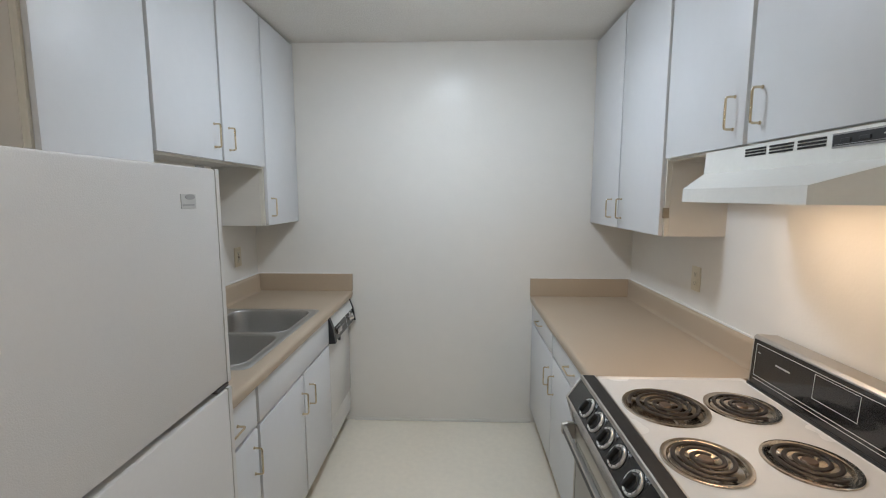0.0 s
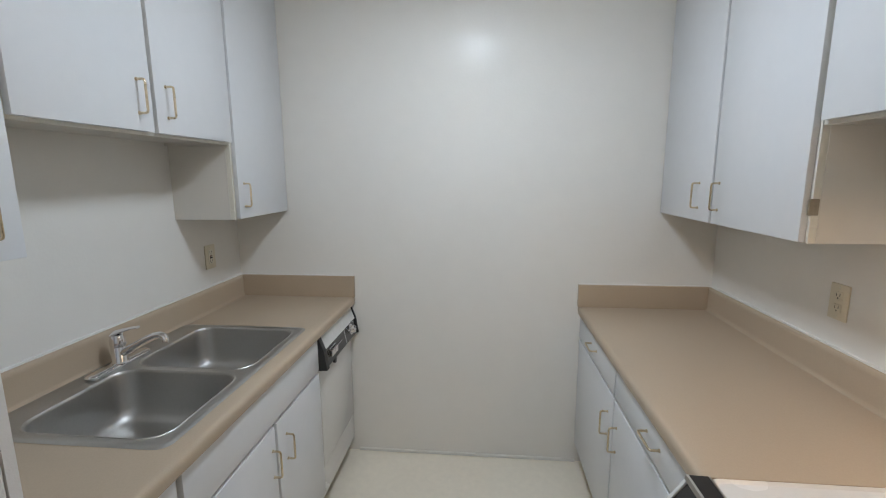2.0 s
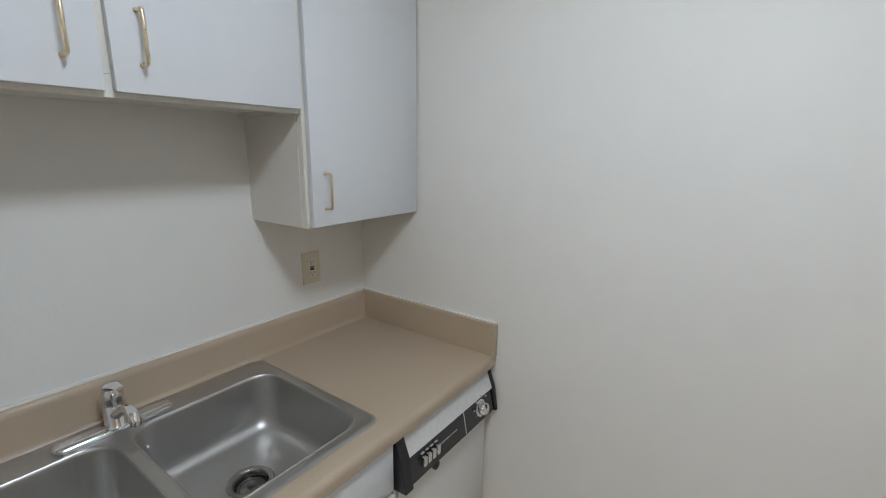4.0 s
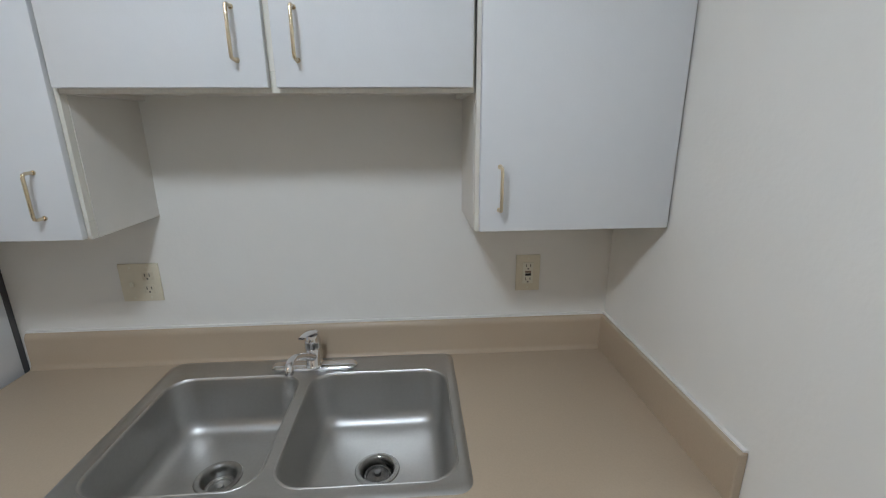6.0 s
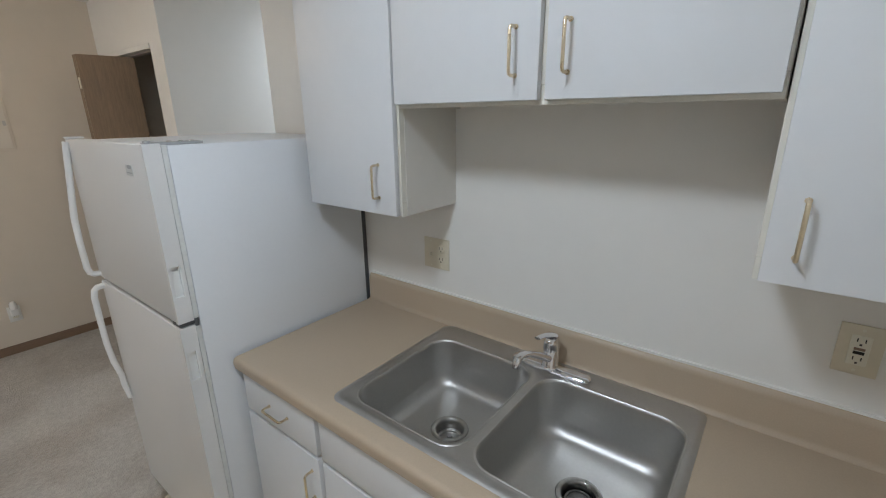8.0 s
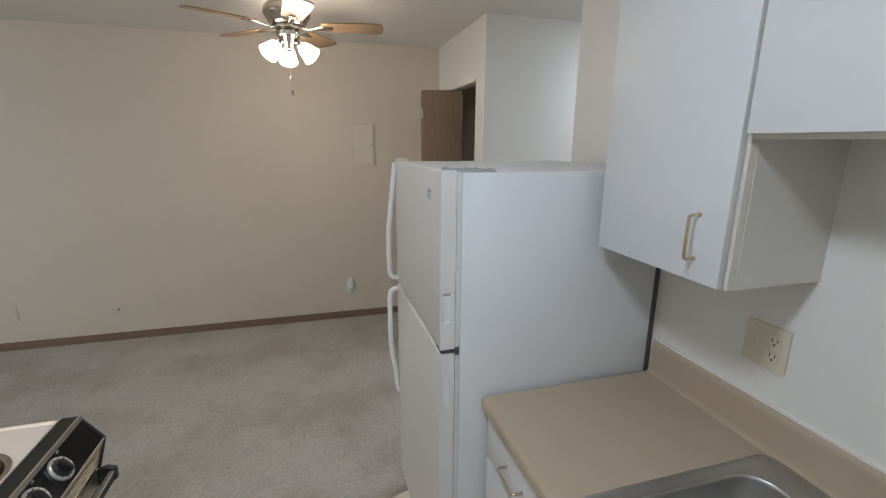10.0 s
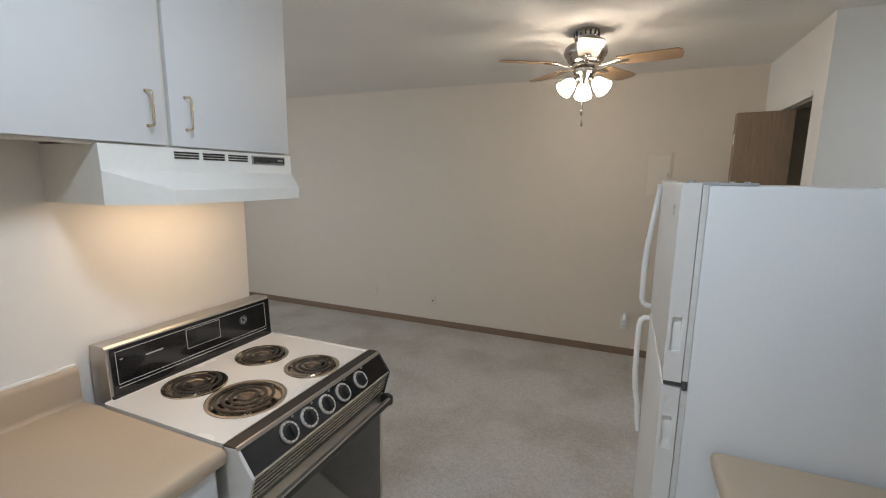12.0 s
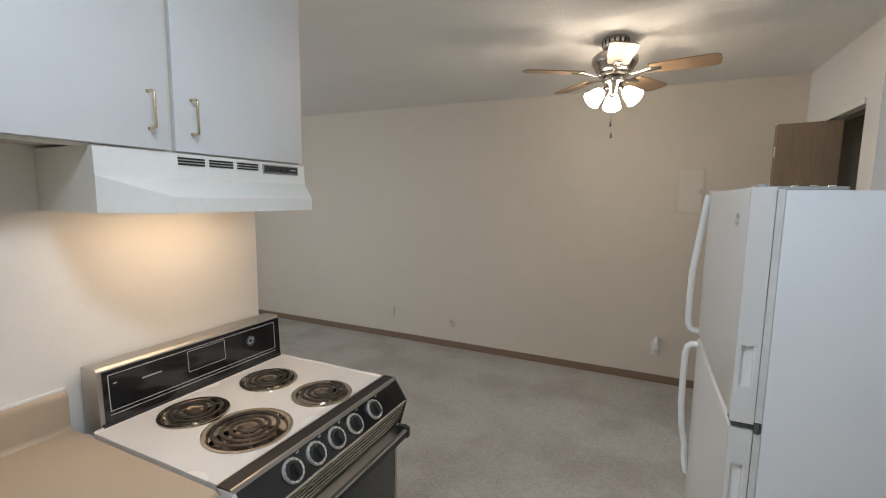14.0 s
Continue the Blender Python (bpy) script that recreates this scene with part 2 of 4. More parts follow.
# ---- structure ----
H, XR, YB, XD, YN = 2.44, 2.413, -4.612, -0.042, 0.036
WEND, LEND = -1.93, -2.31          # where the two kitchen side walls end
structure("wall_north", boxes((-2.2, YN, 0, 6.4, 0.14, H)), PAINT, "plain glossy cream-painted wall at the kitchen's end", "wall")
structure("wall_west", boxes((-0.12, LEND, 0, 0, YN, H)), PAINT, "cream-painted kitchen wall behind the sink", "wall")
structure("wall_east", boxes((XR, WEND, 0, XR + 0.12, YN, H)), PAINT, "cream-painted kitchen wall behind the stove", "wall")
structure("wall_south", boxes((-2.2, YB - 0.12, 0, 6.4, YB, H)), LIVING, "long beige-painted living room wall", "wall")
structure("wall_far_east", boxes((6.4, YB - 0.12, 0, 6.52, -2.42, H), (6.4, -0.38, 0, 6.52, 0.12, H), (6.4, -2.42, 0, 6.52, -0.38, 0.43), (6.4, -2.42, 2.07, 6.52, -0.38, H)), LIVING, "plain beige wall closing the living room", "wall")
structure("wall_far_west", boxes((-2.32, YB - 0.12, 0, -2.2, 0.12, H)), LIVING, "plain beige wall closing the passage", "wall")
DOOR_N, DOOR_S, DOOR_H, NOOK = -3.645, -4.40, 2.05, -3.475
structure("wall_closet", boxes((XD - 0.11, YB, 0, XD, DOOR_S, H), (XD - 0.11, DOOR_S, DOOR_H, XD, DOOR_N, H), (XD - 0.11, DOOR_N, 0, XD, NOOK, H)), PAINT, "cream closet wall with an open doorway", "wall")
structure("wall_passage", boxes((-2.2, NOOK - 0.11, 0, XD - 0.11, NOOK, H)), PAINT, "cream-painted wall along the passage", "wall")
# the closet's inner shade is put into this wall's dark grey
structure("wall_closet_back", boxes((-0.80, YB, 0, -0.74, NOOK - 0.11, H)), CLOSET_DIM, "closet back wall with its dimness in the colour", "wall")
structure("ceiling", boxes((-2.32, YB - 0.12, H, 6.52, 0.12, H + 0.1)), CEIL, "off-white ceiling with fine sprayed texture", "ceiling")
structure("floor", boxes((-2.32, YB - 0.12, -0.1, 6.52, 0.12, -0.012)), VINYL, "cream sheet vinyl kitchen floor", "floor")
# vinyl sheet and carpet meet along a slanting edge between fridge and stove
EDGE = ((-0.12, -2.42), (0.70, -2.385), (1.76, -2.01), (XR, -1.95))
bm = bmesh.new()
prism(bm, [(0, YN), (0, LEND), *EDGE[1:], (XR, YN)], "z", -0.012, 0.0)
structure("vinyl_sheet", bm, VINYL, "cream sheet vinyl flooring", "floor")
bm = bmesh.new()
prism(bm, [(0.0, LEND), *EDGE[1:], (XR + 0.12, WEND), (XR + 0.12, 0), (6.4, 0), (6.4, YB), (-2.2, YB), (-2.2, LEND)], "z", -0.012, 0.006)
structure("carpet", bm, CARPET, "worn grey-beige cut-pile carpet with faint stains", "carpet")
bm = bmesh.new()
for (ax, ay), (bx, by) in zip(EDGE[1:3], EDGE[2:4]):
    w = Vector((by - ay, ax - bx)).normalized() * 0.012
    prism(bm, [(ax - w.x, ay - w.y), (bx - w.x, by - w.y), (bx + w.x, by + w.y), (ax + w.x, ay + w.y)], "z", -0.002, 0.008)
structure("trim", bm, SILVER, "metal strip between carpet and vinyl", "threshold")


def skirting(name, x0, y0, x1, y1, mat, label, h=0.07):
    bm = boxes((x0, y0, 0.0, x1, y1, h), bevel=0.004)
    return structure(name, bm, mat, label, "baseboard")


skirting("baseboard", XD, YB, 6.4, YB + 0.014, BASEB, "brown wooden baseboard along beige wall")
skirting("baseboard", XD, YB + 0.014, XD + 0.013, DOOR_S - 0.05, BASEB, "brown wooden baseboard beside the closet")
skirting("baseboard", XD, DOOR_N + 0.06, XD + 0.013, NOOK, BASEB, "brown wooden baseboard beside the closet")
skirting("baseboard", 0.62, YN - 0.011, 1.80, YN, TRIM, "low white-painted quarter-round at the wall's foot", h=0.017)
# unseen window, added to hold the daylight fill
bm = boxes((6.44, -2.42, 0.43, 6.48, -2.36, 2.07), (6.44, -0.44, 0.43, 6.48, -0.38, 2.07), (6.44, -2.36, 0.43, 6.48, -0.44, 0.49), (6.44, -2.36, 2.01, 6.48, -0.44, 2.07), (6.44, -1.43, 0.49, 6.48, -1.37, 2.01))
structure("unseen_window", bm, TRIM, "unseen white-framed window, assumed for the daylight fill", "window")
# casing round the closet doorway
bm = boxes((XD, DOOR_S, DOOR_H - 0.004, XD + 0.010, DOOR_N, DOOR_H + 0.028), bevel=0.003)
structure("door_1", bm, PAINT, "cream-painted head casing of the closet doorway", "door frame")


# ---- things ----
def pull(parent, x, y, z, out, along="z", span=0.096):
    """A bent brass wire pull; out is the way it stands off, along x."""
    h, d, r = span / 2, 0.028 * out, 0.0037
    def p(a, b):
        return (x + a, y, z + b) if along == "z" else (x + a, y + b, z)
    pts = [p(0, -h), p(d * 0.72, -h), p(d * 0.93, -h + 0.002), p(d, -h + 0.008), p(d, 0), p(d, h - 0.008), p(d * 0.93, h - 0.002), p(d * 0.72, h), p(0, h)]
    bm = tube(bmesh.new(), pts, r, 10)
    for b in (-h, h):
        c = Vector(p(0.0015 * out, b))
        lathe(bm, [(0, 0.002), (0.0050, 0.0016), (0.0056, -0.002), (0, -0.002)], Matrix.Translation(c) @ Euler((0, math.pi / 2 * out, 0)).to_matrix().to_4x4(), 12)
    return part("handle", bm, BRASS, parent, "worn brass wire pull", smooth=True)


def leaf(parent, name, x, y0, y1, z0, z1, out, pulls=(), thick=0.018):
    """A flat door or drawer front whose face lies at x; pulls are (y, z, along)."""
    d = part(name, boxes((x - thick * out, y0, z0, x, y1, z1), bevel=0.0022), CAB, parent, smooth=True)
    for y, z, along in pulls:
        pull(d, x, y, z, out, along)
    return d


def hinge(parent, x, y, z, out):
    bm = boxes((x - 0.022 * out, y - 0.004, z - 0.022, x + 0.002 * out, y + 0.004, z + 0.022), bevel=0.0015)
    tube(bm, [(x, y, z - 0.02), (x, y, z + 0.02)], 0.004, 8)
    return part("hinge", bm, HINGE, parent, "small tarnished brass hinge", smooth=True)


def carcass(parent, x_wall, x_face, y0, y1, z0, z1, out, stiles):
    """Box of a wall cabinet with a recessed underside, and its face frame."""
    w, xb = 0.016, x_face - 0.02 * out
    for nm, row in (("side_panel", (x_wall, y0, z0 - 0.006, xb, y0 + w, z1)), ("side_panel", (x_wall, y1 - w, z0 - 0.006, xb, y1, z1)), ("bottom_panel", (x_wall, y0 + w, z0 + 0.006, xb, y1 - w, z0 + 0.022)), ("top_panel", (x_wall, y0 + w, z1 - 0.016, xb, y1 - w, z1))):
        part(nm, boxes(row), SIDEW, parent)
    # unseen dark back, added so the gaps between doors look black
    part("dark_back", boxes((x_wall + 0.002 * out, y0 + w, z0 + 0.0345, x_wall + 0.006 * out, y1 - w, z1 - 0.0165)), GAP_DARK, parent, "dark brown back added to blacken the door gaps")
    rows = [(xb, y0 + 0.001, z0 - 0.006, x_face - 0.0003 * out, y1 - 0.001, z0 + 0.035), (xb, y0 + 0.001, z1 - 0.04, x_face, y1 - 0.001, z1 - 0.001)]
    rows += [(xb, a, z0 + 0.0355, x_face, b, z1 - 0.0405) for a, b in stiles]
    part("face_frame", boxes(*rows, bevel=0.001), FRAMEW, parent, "cream-painted face frame")
    return parent


TOPZ = H - 0.004
LF = 0.268                                      # face frame of the uppers on the sink side
RF = XR - 0.251
g = "wall cabinets"


def wall_cabinet(y0, y1, z0, side, doors, label, hinges=(), stile=True, inset=0.0):
    out = 1 if side == "west" else -1
    xw, xf = (0.0, LF - inset) if out > 0 else (XR, RF)
    c = thing("wall_cabinet", (xw, (y0 + y1) / 2, z0), label, "cabinet", g)
    ends = [(y0 + 0.001, y0 + 0.035), (y1 - 0.035, y1 - 0.001)]
    if len(doors) == 2 and stile:
        mid = (doors[0][1] + doors[1][0]) / 2
        ends.append((mid - 0.022, mid + 0.022))
    carcass(c, xw, xf, y0, y1, z0, TOPZ, out, ends)
    foot = z0 - 0.003 if z0 < 1.5 else z0 + 0.004
    for d0, d1, pulls in doors:
        leaf(c, "door", xf + 0.019 * out, d0, d1, foot, TOPZ - 0.012, out, pulls)
    for y, z in hinges:
        hinge(c, xf + 0.004 * out, y, z, out)
    return c


wall_cabinet(-1.690, -1.272, 1.350, "west", [(-1.682, -1.280, [(-1.346, 1.445, "z")])], "white laminate single-door wall cabinet beside the fridge", [(-1.690, 1.46), (-1.690, 2.08)], inset=0.004)
wall_cabinet(-1.270, -0.426, 1.654, "west", [(-1.268, -0.850, [(-0.905, 1.757, "z")]), (-0.834, -0.432, [(-0.786, 1.757, "z")])], "white laminate two-door cabinet hung above the sink")
wall_cabinet(-0.424, YN - 0.003, 1.350, "west", [(-0.414, YN - 0.006, [(-0.370, 1.445, "z")])], "white laminate single-door corner wall cabinet")
wall_cabinet(-0.914, YN - 0.003, 1.344, "east", [(-0.906, -0.441, [(-0.482, 1.442, "z")]), (-0.425, YN - 0.006, [(-0.334, 1.440, "z")])], "white laminate two-door wall cabinet above the counter", [(-0.910, 1.435), (-0.910, 2.2)], stile=False)
wall_cabinet(-1.925, -0.916, 1.650, "east", [(-1.920, -1.428, [(-1.479, 1.753, "z")]), (-1.410, -0.930, [(-1.359, 1.753, "z")])], "white laminate two-door wall cabinet above the range hood", [(-0.924, 1.80)])

# base cabinets
BF, RBF = 0.588, XR - 0.601                     # face frames
CTW, CTE = 0.892, 0.866                         # worktop heights
gb = "base cabinets"


def base_cabinet(y0, y1, side, top, drawers, doors, label):
    out = 1 if side == "west" else -1
    xw, xf = (0.004, BF) if out > 0 else (XR - 0.004, RBF)
    xb = xf - 0.02 * out
    c = thing("base_cabinet", ((xw + xf) / 2, (y0 + y1) / 2, 0), label, "cabinet", gb)
    w, z1 = 0.016, top - 0.038
    for nm, row in (("side_panel", (xw, y0, 0.10, xb, y0 + w, z1)), ("side_panel", (xw, y1 - w, 0.10, xb, y1, z1)), ("bottom_panel", (xw, y0 + w, 0.10, xb, y1 - w, 0.118))):
        part(nm, boxes(row), CAB, c)
    part("toe_kick", boxes((xb - 0.06 * out, y0, 0.0, xb - 0.045 * out, y1, 0.10)), BASEB, c, "brown toe-kick board")
    rows = [(xb, y0, z1 - 0.03, xf, y1, z1), (xb, y0, 0.10, xf, y1, 0.135), (xb, y0, 0.675, xf, y1, 0.715)]
    for a, b in ((y0, y0 + 0.02), (y1 - 0.02, y1)):
        rows += [(xb, a, 0.1355, xf, b, 0.6745), (xb, a, 0.7155, xf, b, z1 - 0.0305)]
    if len(doors) == 2:
        m = (doors[0][1] + doors[1][0]) / 2
        rows.append((xb, m - 0.02, 0.1355, xf, m + 0.02, 0.6745))
    part("face_frame", boxes(*rows, bevel=0.001), FRAMEW, c, "cream-painted face frame")
    for d0, d1, pulls in drawers:
        leaf(c, "drawer_front", xf + 0.019 * out, d0, d1, 0.704, z1 - 0.004, out, pulls)
    for d0, d1, pulls in doors:
        leaf(c, "door", xf + 0.019 * out, d0, d1, 0.112, 0.692, out, pulls)
    return c


base_cabinet(-1.700, -1.306, "west", CTW, [(-1.690, -1.318, [(-1.500, 0.772, "y")])], [(-1.690, -1.318, [(-1.352, 0.590, "z")])], "white laminate base cabinet with a drawer and door")
base_cabinet(-1.304, -0.452, "west", CTW, [(-1.298, -0.458, [])], [(-1.298, -0.862, [(-0.886, 0.568, "z")]), (-0.846, -0.458, [(-0.784, 0.568, "z")])], "white laminate two-door sink base cabinet")
base_cabinet(-1.232, -0.586, "east", CTE, [(-1.215, -0.592, [(-0.955, 0.768, "y")])], [(-1.215, -0.592, [(-0.636, 0.560, "z")])], "white laminate base cabinet beside the stove")
base_cabinet(-0.584, YN - 0.003, "east", CTE, [(-0.577, YN - 0.006, [(-0.262, 0.768, "y")])], [(-0.577, YN - 0.006, [(-0.518, 0.560, "z")])], "white laminate base cabinet in the corner")


# worktops with a rolled front edge and a coved backsplash
def worktop(side, top, y0, y1, label, hole=None):
    out = 1 if side == "west" else -1
    xw = 0.0 if out > 0 else XR
    depth, drop, bs = (0.624, 0.040, 0.113) if out > 0 else (0.634, 0.040, 0.115)
    c = thing("worktop", (xw + out * depth / 2, (y0 + y1) / 2, top - drop), label, "countertop")
    def x(d):
        return xw + out * d
    bm = bmesh.new()
    nose = [(x(depth - 0.05), top - drop), (x(depth - 0.012), top - drop)]
    nose += [(x(depth - 0.016 + 0.016 * math.cos(a)), top - 0.017 + 0.017 * math.sin(a) - (0.012 if a < -0.3 else 0)) for a in [radians(k) for k in (-80, -40, 0, 30, 60, 90)]]
    nose += [(x(depth - 0.05), top)]
    prism(bm, nose, "y", y0, y1)
    hx0, hx1, hy0, hy1 = hole if hole else (0.3, 0.3, y0, y0)
    rows = [(x(0.018), y0, top - drop, x(hx0), y1, top), (x(hx1), y0, top - drop, x(depth - 0.05), y1, top)] if hole else [(x(0.018), y0, top - drop, x(depth - 0.05), y1, top)]
    if hole:
        rows += [(x(hx0), y0, top - drop, x(hx1), hy0, top), (x(hx0), hy1, top - drop, x(hx1), y1, top)]
    for r in rows:
        box(bm, *r)
    part("slab", bm, LAMIN, c, smooth=True)
    # backsplash: cove at the foot, rounded top
    prof = [(x(0.0), top - drop), (x(0.018), top - drop), (x(0.030), top + 0.0005), (x(0.023), top + 0.006), (x(0.020), top + 0.016), (x(0.0195), top + bs - 0.022), (x(0.0180), top + bs - 0.014), (x(0.0135), top + bs - 0.006), (x(0.0065), top + bs - 0.001), (x(0.0), top + bs)]
    bm = prism(bmesh.new(), prof, "y", y0, y1)
    part("backsplash", bm, LAMIN, c, smooth=True)
    ends = boxes((x(0.0195), y1 - 0.019, top - 0.001, x(depth + 0.003), y1, top + bs), bevel=0.003)
    part("end_splash", ends, LAMIN, c)
    part("caulk_line", boxes((x(0), y0, top + bs - 0.0025, x(0.0085), y1, top + bs + 0.004), (x(0.0085), y1 - 0.0085, top + bs - 0.0015, x(depth), y1, top + bs + 0.004)), CAULK, c, "white caulk line")
    return c


worktop("west", CTW, -1.707, YN - 0.001, "beige laminate worktop with backsplash around the sink", (0.06, 0.555, -1.27, -0.475))
worktop("east", CTE, -1.240, YN - 0.001, "beige laminate worktop with backsplash beside the stove")


# sink
def ring_faces(bm, a, b):
    for i in range(len(a)):
        k = (i + 1) % len(a)
        bm.faces.new((a[i], a[k], b[k], b[i]))


def sink():
    z = CTW + 0.004
    s = thing("kitchen_sink", (0.3, -0.87, CTW), "double-bowl stainless steel drop-in sink with water marks", "sink")
    bowls = [(0.114, -1.252, 0.526, -0.894), (0.114, -0.862, 0.528, -0.484)]
    bm = bmesh.new()
    o0 = [bm.verts.new((x, y, CTW + 0.0006)) for x, y in rounded(0.022, -1.292, 0.568, -0.455, 0.035)]
    o1 = [bm.verts.new((x, y, z)) for x, y in rounded(0.030, -1.284, 0.560, -0.463, 0.030)]
    o2 = [bm.verts.new((x, y, z + 0.0005)) for x, y in rounded(0.040, -1.274, 0.550, -0.473, 0.026)]
    o3 = [bm.verts.new((x, y, z - 0.003)) for x, y in rounded(0.046, -1.268, 0.544, -0.479, 0.024)]
    ring_faces(bm, o0, o1), ring_faces(bm, o1, o2), ring_faces(bm, o2, o3)
    loops = [o3]
    for x0, y0, x1, y1 in bowls:
        loops.append([bm.verts.new((x, y, z - 0.003)) for x, y in rounded(x0 - 0.006, y0 - 0.006, x1 + 0.006, y1 + 0.006, 0.066)])
    edges = []
    for loop in loops:
        for i in range(len(loop)):
            a, b = loop[i], loop[(i + 1) % len(loop)]
            edges.append(bm.edges.get((a, b)) or bm.edges.new((a, b)))
    bmesh.ops.triangle_fill(bm, use_beauty=True, use_dissolve=False, edges=edges)
    part("rim", bm, STEEL, s, smooth=True)
    for x0, y0, x1, y1 in bowls:
        bm = bmesh.new()
        cx, cy = (x0 + x1) / 2 - 0.012, (y0 + y1) / 2
        steps = [(-0.006, -0.003, 0.066), (-0.0045, -0.0015, 0.065), (-0.002, -0.0015, 0.064), (0.0005, -0.004, 0.063), (0.002, -0.011, 0.062), (0.007, -0.07, 0.060), (0.012, -0.122, 0.058), (0.018, -0.144, 0.056), (0.029, -0.158, 0.052), (0.046, -0.166, 0.046), (0.085, -0.169, 0.04)]
        rings = [[bm.verts.new((x, y, z + dz)) for x, y in rounded(x0 + d, y0 + d, x1 - d, y1 - d, r)] for d, dz, r in steps]
        for a, b in zip(rings, rings[1:]):
            ring_faces(bm, a, b)
        n = len(rings[-1])
        hole = [bm.verts.new((cx + 0.046 * math.cos(a), cy + 0.046 * math.sin(a), z - 0.170)) for a in (2 * math.pi * i / n - math.pi * 0.5 + math.pi / n * 0.5 for i in range(n))]
        ring_faces(bm, rings[-1], hole)
        bowl = part("bowl", bm, STEEL, s, smooth=True)
        at = Matrix.Translation((cx, cy, z - 0.170))
        bm = lathe(bmesh.new(), [(0.058, 0.0005), (0.056, 0.003), (0.047, 0.0035), (0.043, 0.001), (0.040, -0.006), (0.039, -0.03), (0.030, -0.036), (0.012, -0.04), (0, -0.04)], at, 28)
        drain = part("drain", bm, DRAIN, bowl, "steel drain with strainer cup", smooth=True)
    # strainer baskets
    for (x0, y0, x1, y1), lift, mat in zip(bowls, (0.006, 0.022), (STEEL, MESHD)):
        cx, cy = (x0 + x1) / 2 - 0.012, (y0 + y1) / 2
        bm = lathe(bmesh.new(), [(0, 0.006), (0.008, 0.006), (0.009, -0.002), (0.028, -0.006), (0.030, -0.002), (0.034, -0.002), (0.034, -0.008), (0.0, -0.010)], Matrix.Translation((cx, cy, z - 0.205 + lift)), 20)
        part("strainer", bm, mat, s, "metal basket strainer", smooth=True)
    return s


sink()


def faucet():
    z = CTW + 0.004
    y = -0.866
    f = thing("faucet", (0.090, y, z), "chrome single-lever kitchen faucet on a long base plate", "faucet")
    bm = bmesh.new()
    def plate(d, zz):
        return [bm.verts.new((0.078 + (0.022 - d) * math.cos(a), y + math.copysign(0.102, math.sin(a)) * (abs(math.sin(a)) > 1e-6) + (0.022 - d) * math.sin(a), zz)) for a in (2 * math.pi * (i + 0.5) / 28 for i in range(28))]
    rings = [plate(0, z - 0.001), plate(0, z + 0.006), plate(0.004, z + 0.011), plate(0.012, z + 0.013)]
    for a, b in zip(rings, rings[1:]):
        ring_faces(bm, a, b)
    bm.faces.new(rings[-1])
    part("base_plate", bm, CHROME, f, smooth=True)
    bm = lathe(bmesh.new(), [(0.027, 0.010), (0.0235, 0.016), (0.0225, 0.062), (0.0210, 0.064), (0.0210, 0.067), (0.0235, 0.069), (0.0232, 0.090), (0.018, 0.106), (0, 0.110)], Matrix.Translation((0.080, y, z)), 24)
    body = part("body", bm, CHROME, f, smooth=True)
    pts = [(0.086, y, z + 0.040), (0.112, y - 0.002, z + 0.053), (0.150, y - 0.005, z + 0.076), (0.190, y - 0.009, z + 0.098), (0.224, y - 0.012, z + 0.113), (0.247, y - 0.014, z + 0.117), (0.261, y - 0.015, z + 0.113), (0.266, y - 0.015, z + 0.103), (0.267, y - 0.015, z + 0.092)]
    bm = tube(bmesh.new(), pts, 0.012, 14, radii=[0.015, 0.0125, 0.0102, 0.0092, 0.0092, 0.0098, 0.0108, 0.0112, 0.0105])
    part("spout", bm, CHROME, f, smooth=True)
    bm = tube(bmesh.new(), [(0.064, y, z + 0.102), (0.080, y, z + 0.113), (0.106, y - 0.002, z + 0.122), (0.142, y - 0.005, z + 0.133), (0.166, y - 0.006, z + 0.137)], 0.01, 12, radii=[0.016, 0.0205, 0.015, 0.0105, 0.009], flat=0.4)
    part("lever", bm, CHROME, f, smooth=True)
    return f


faucet()


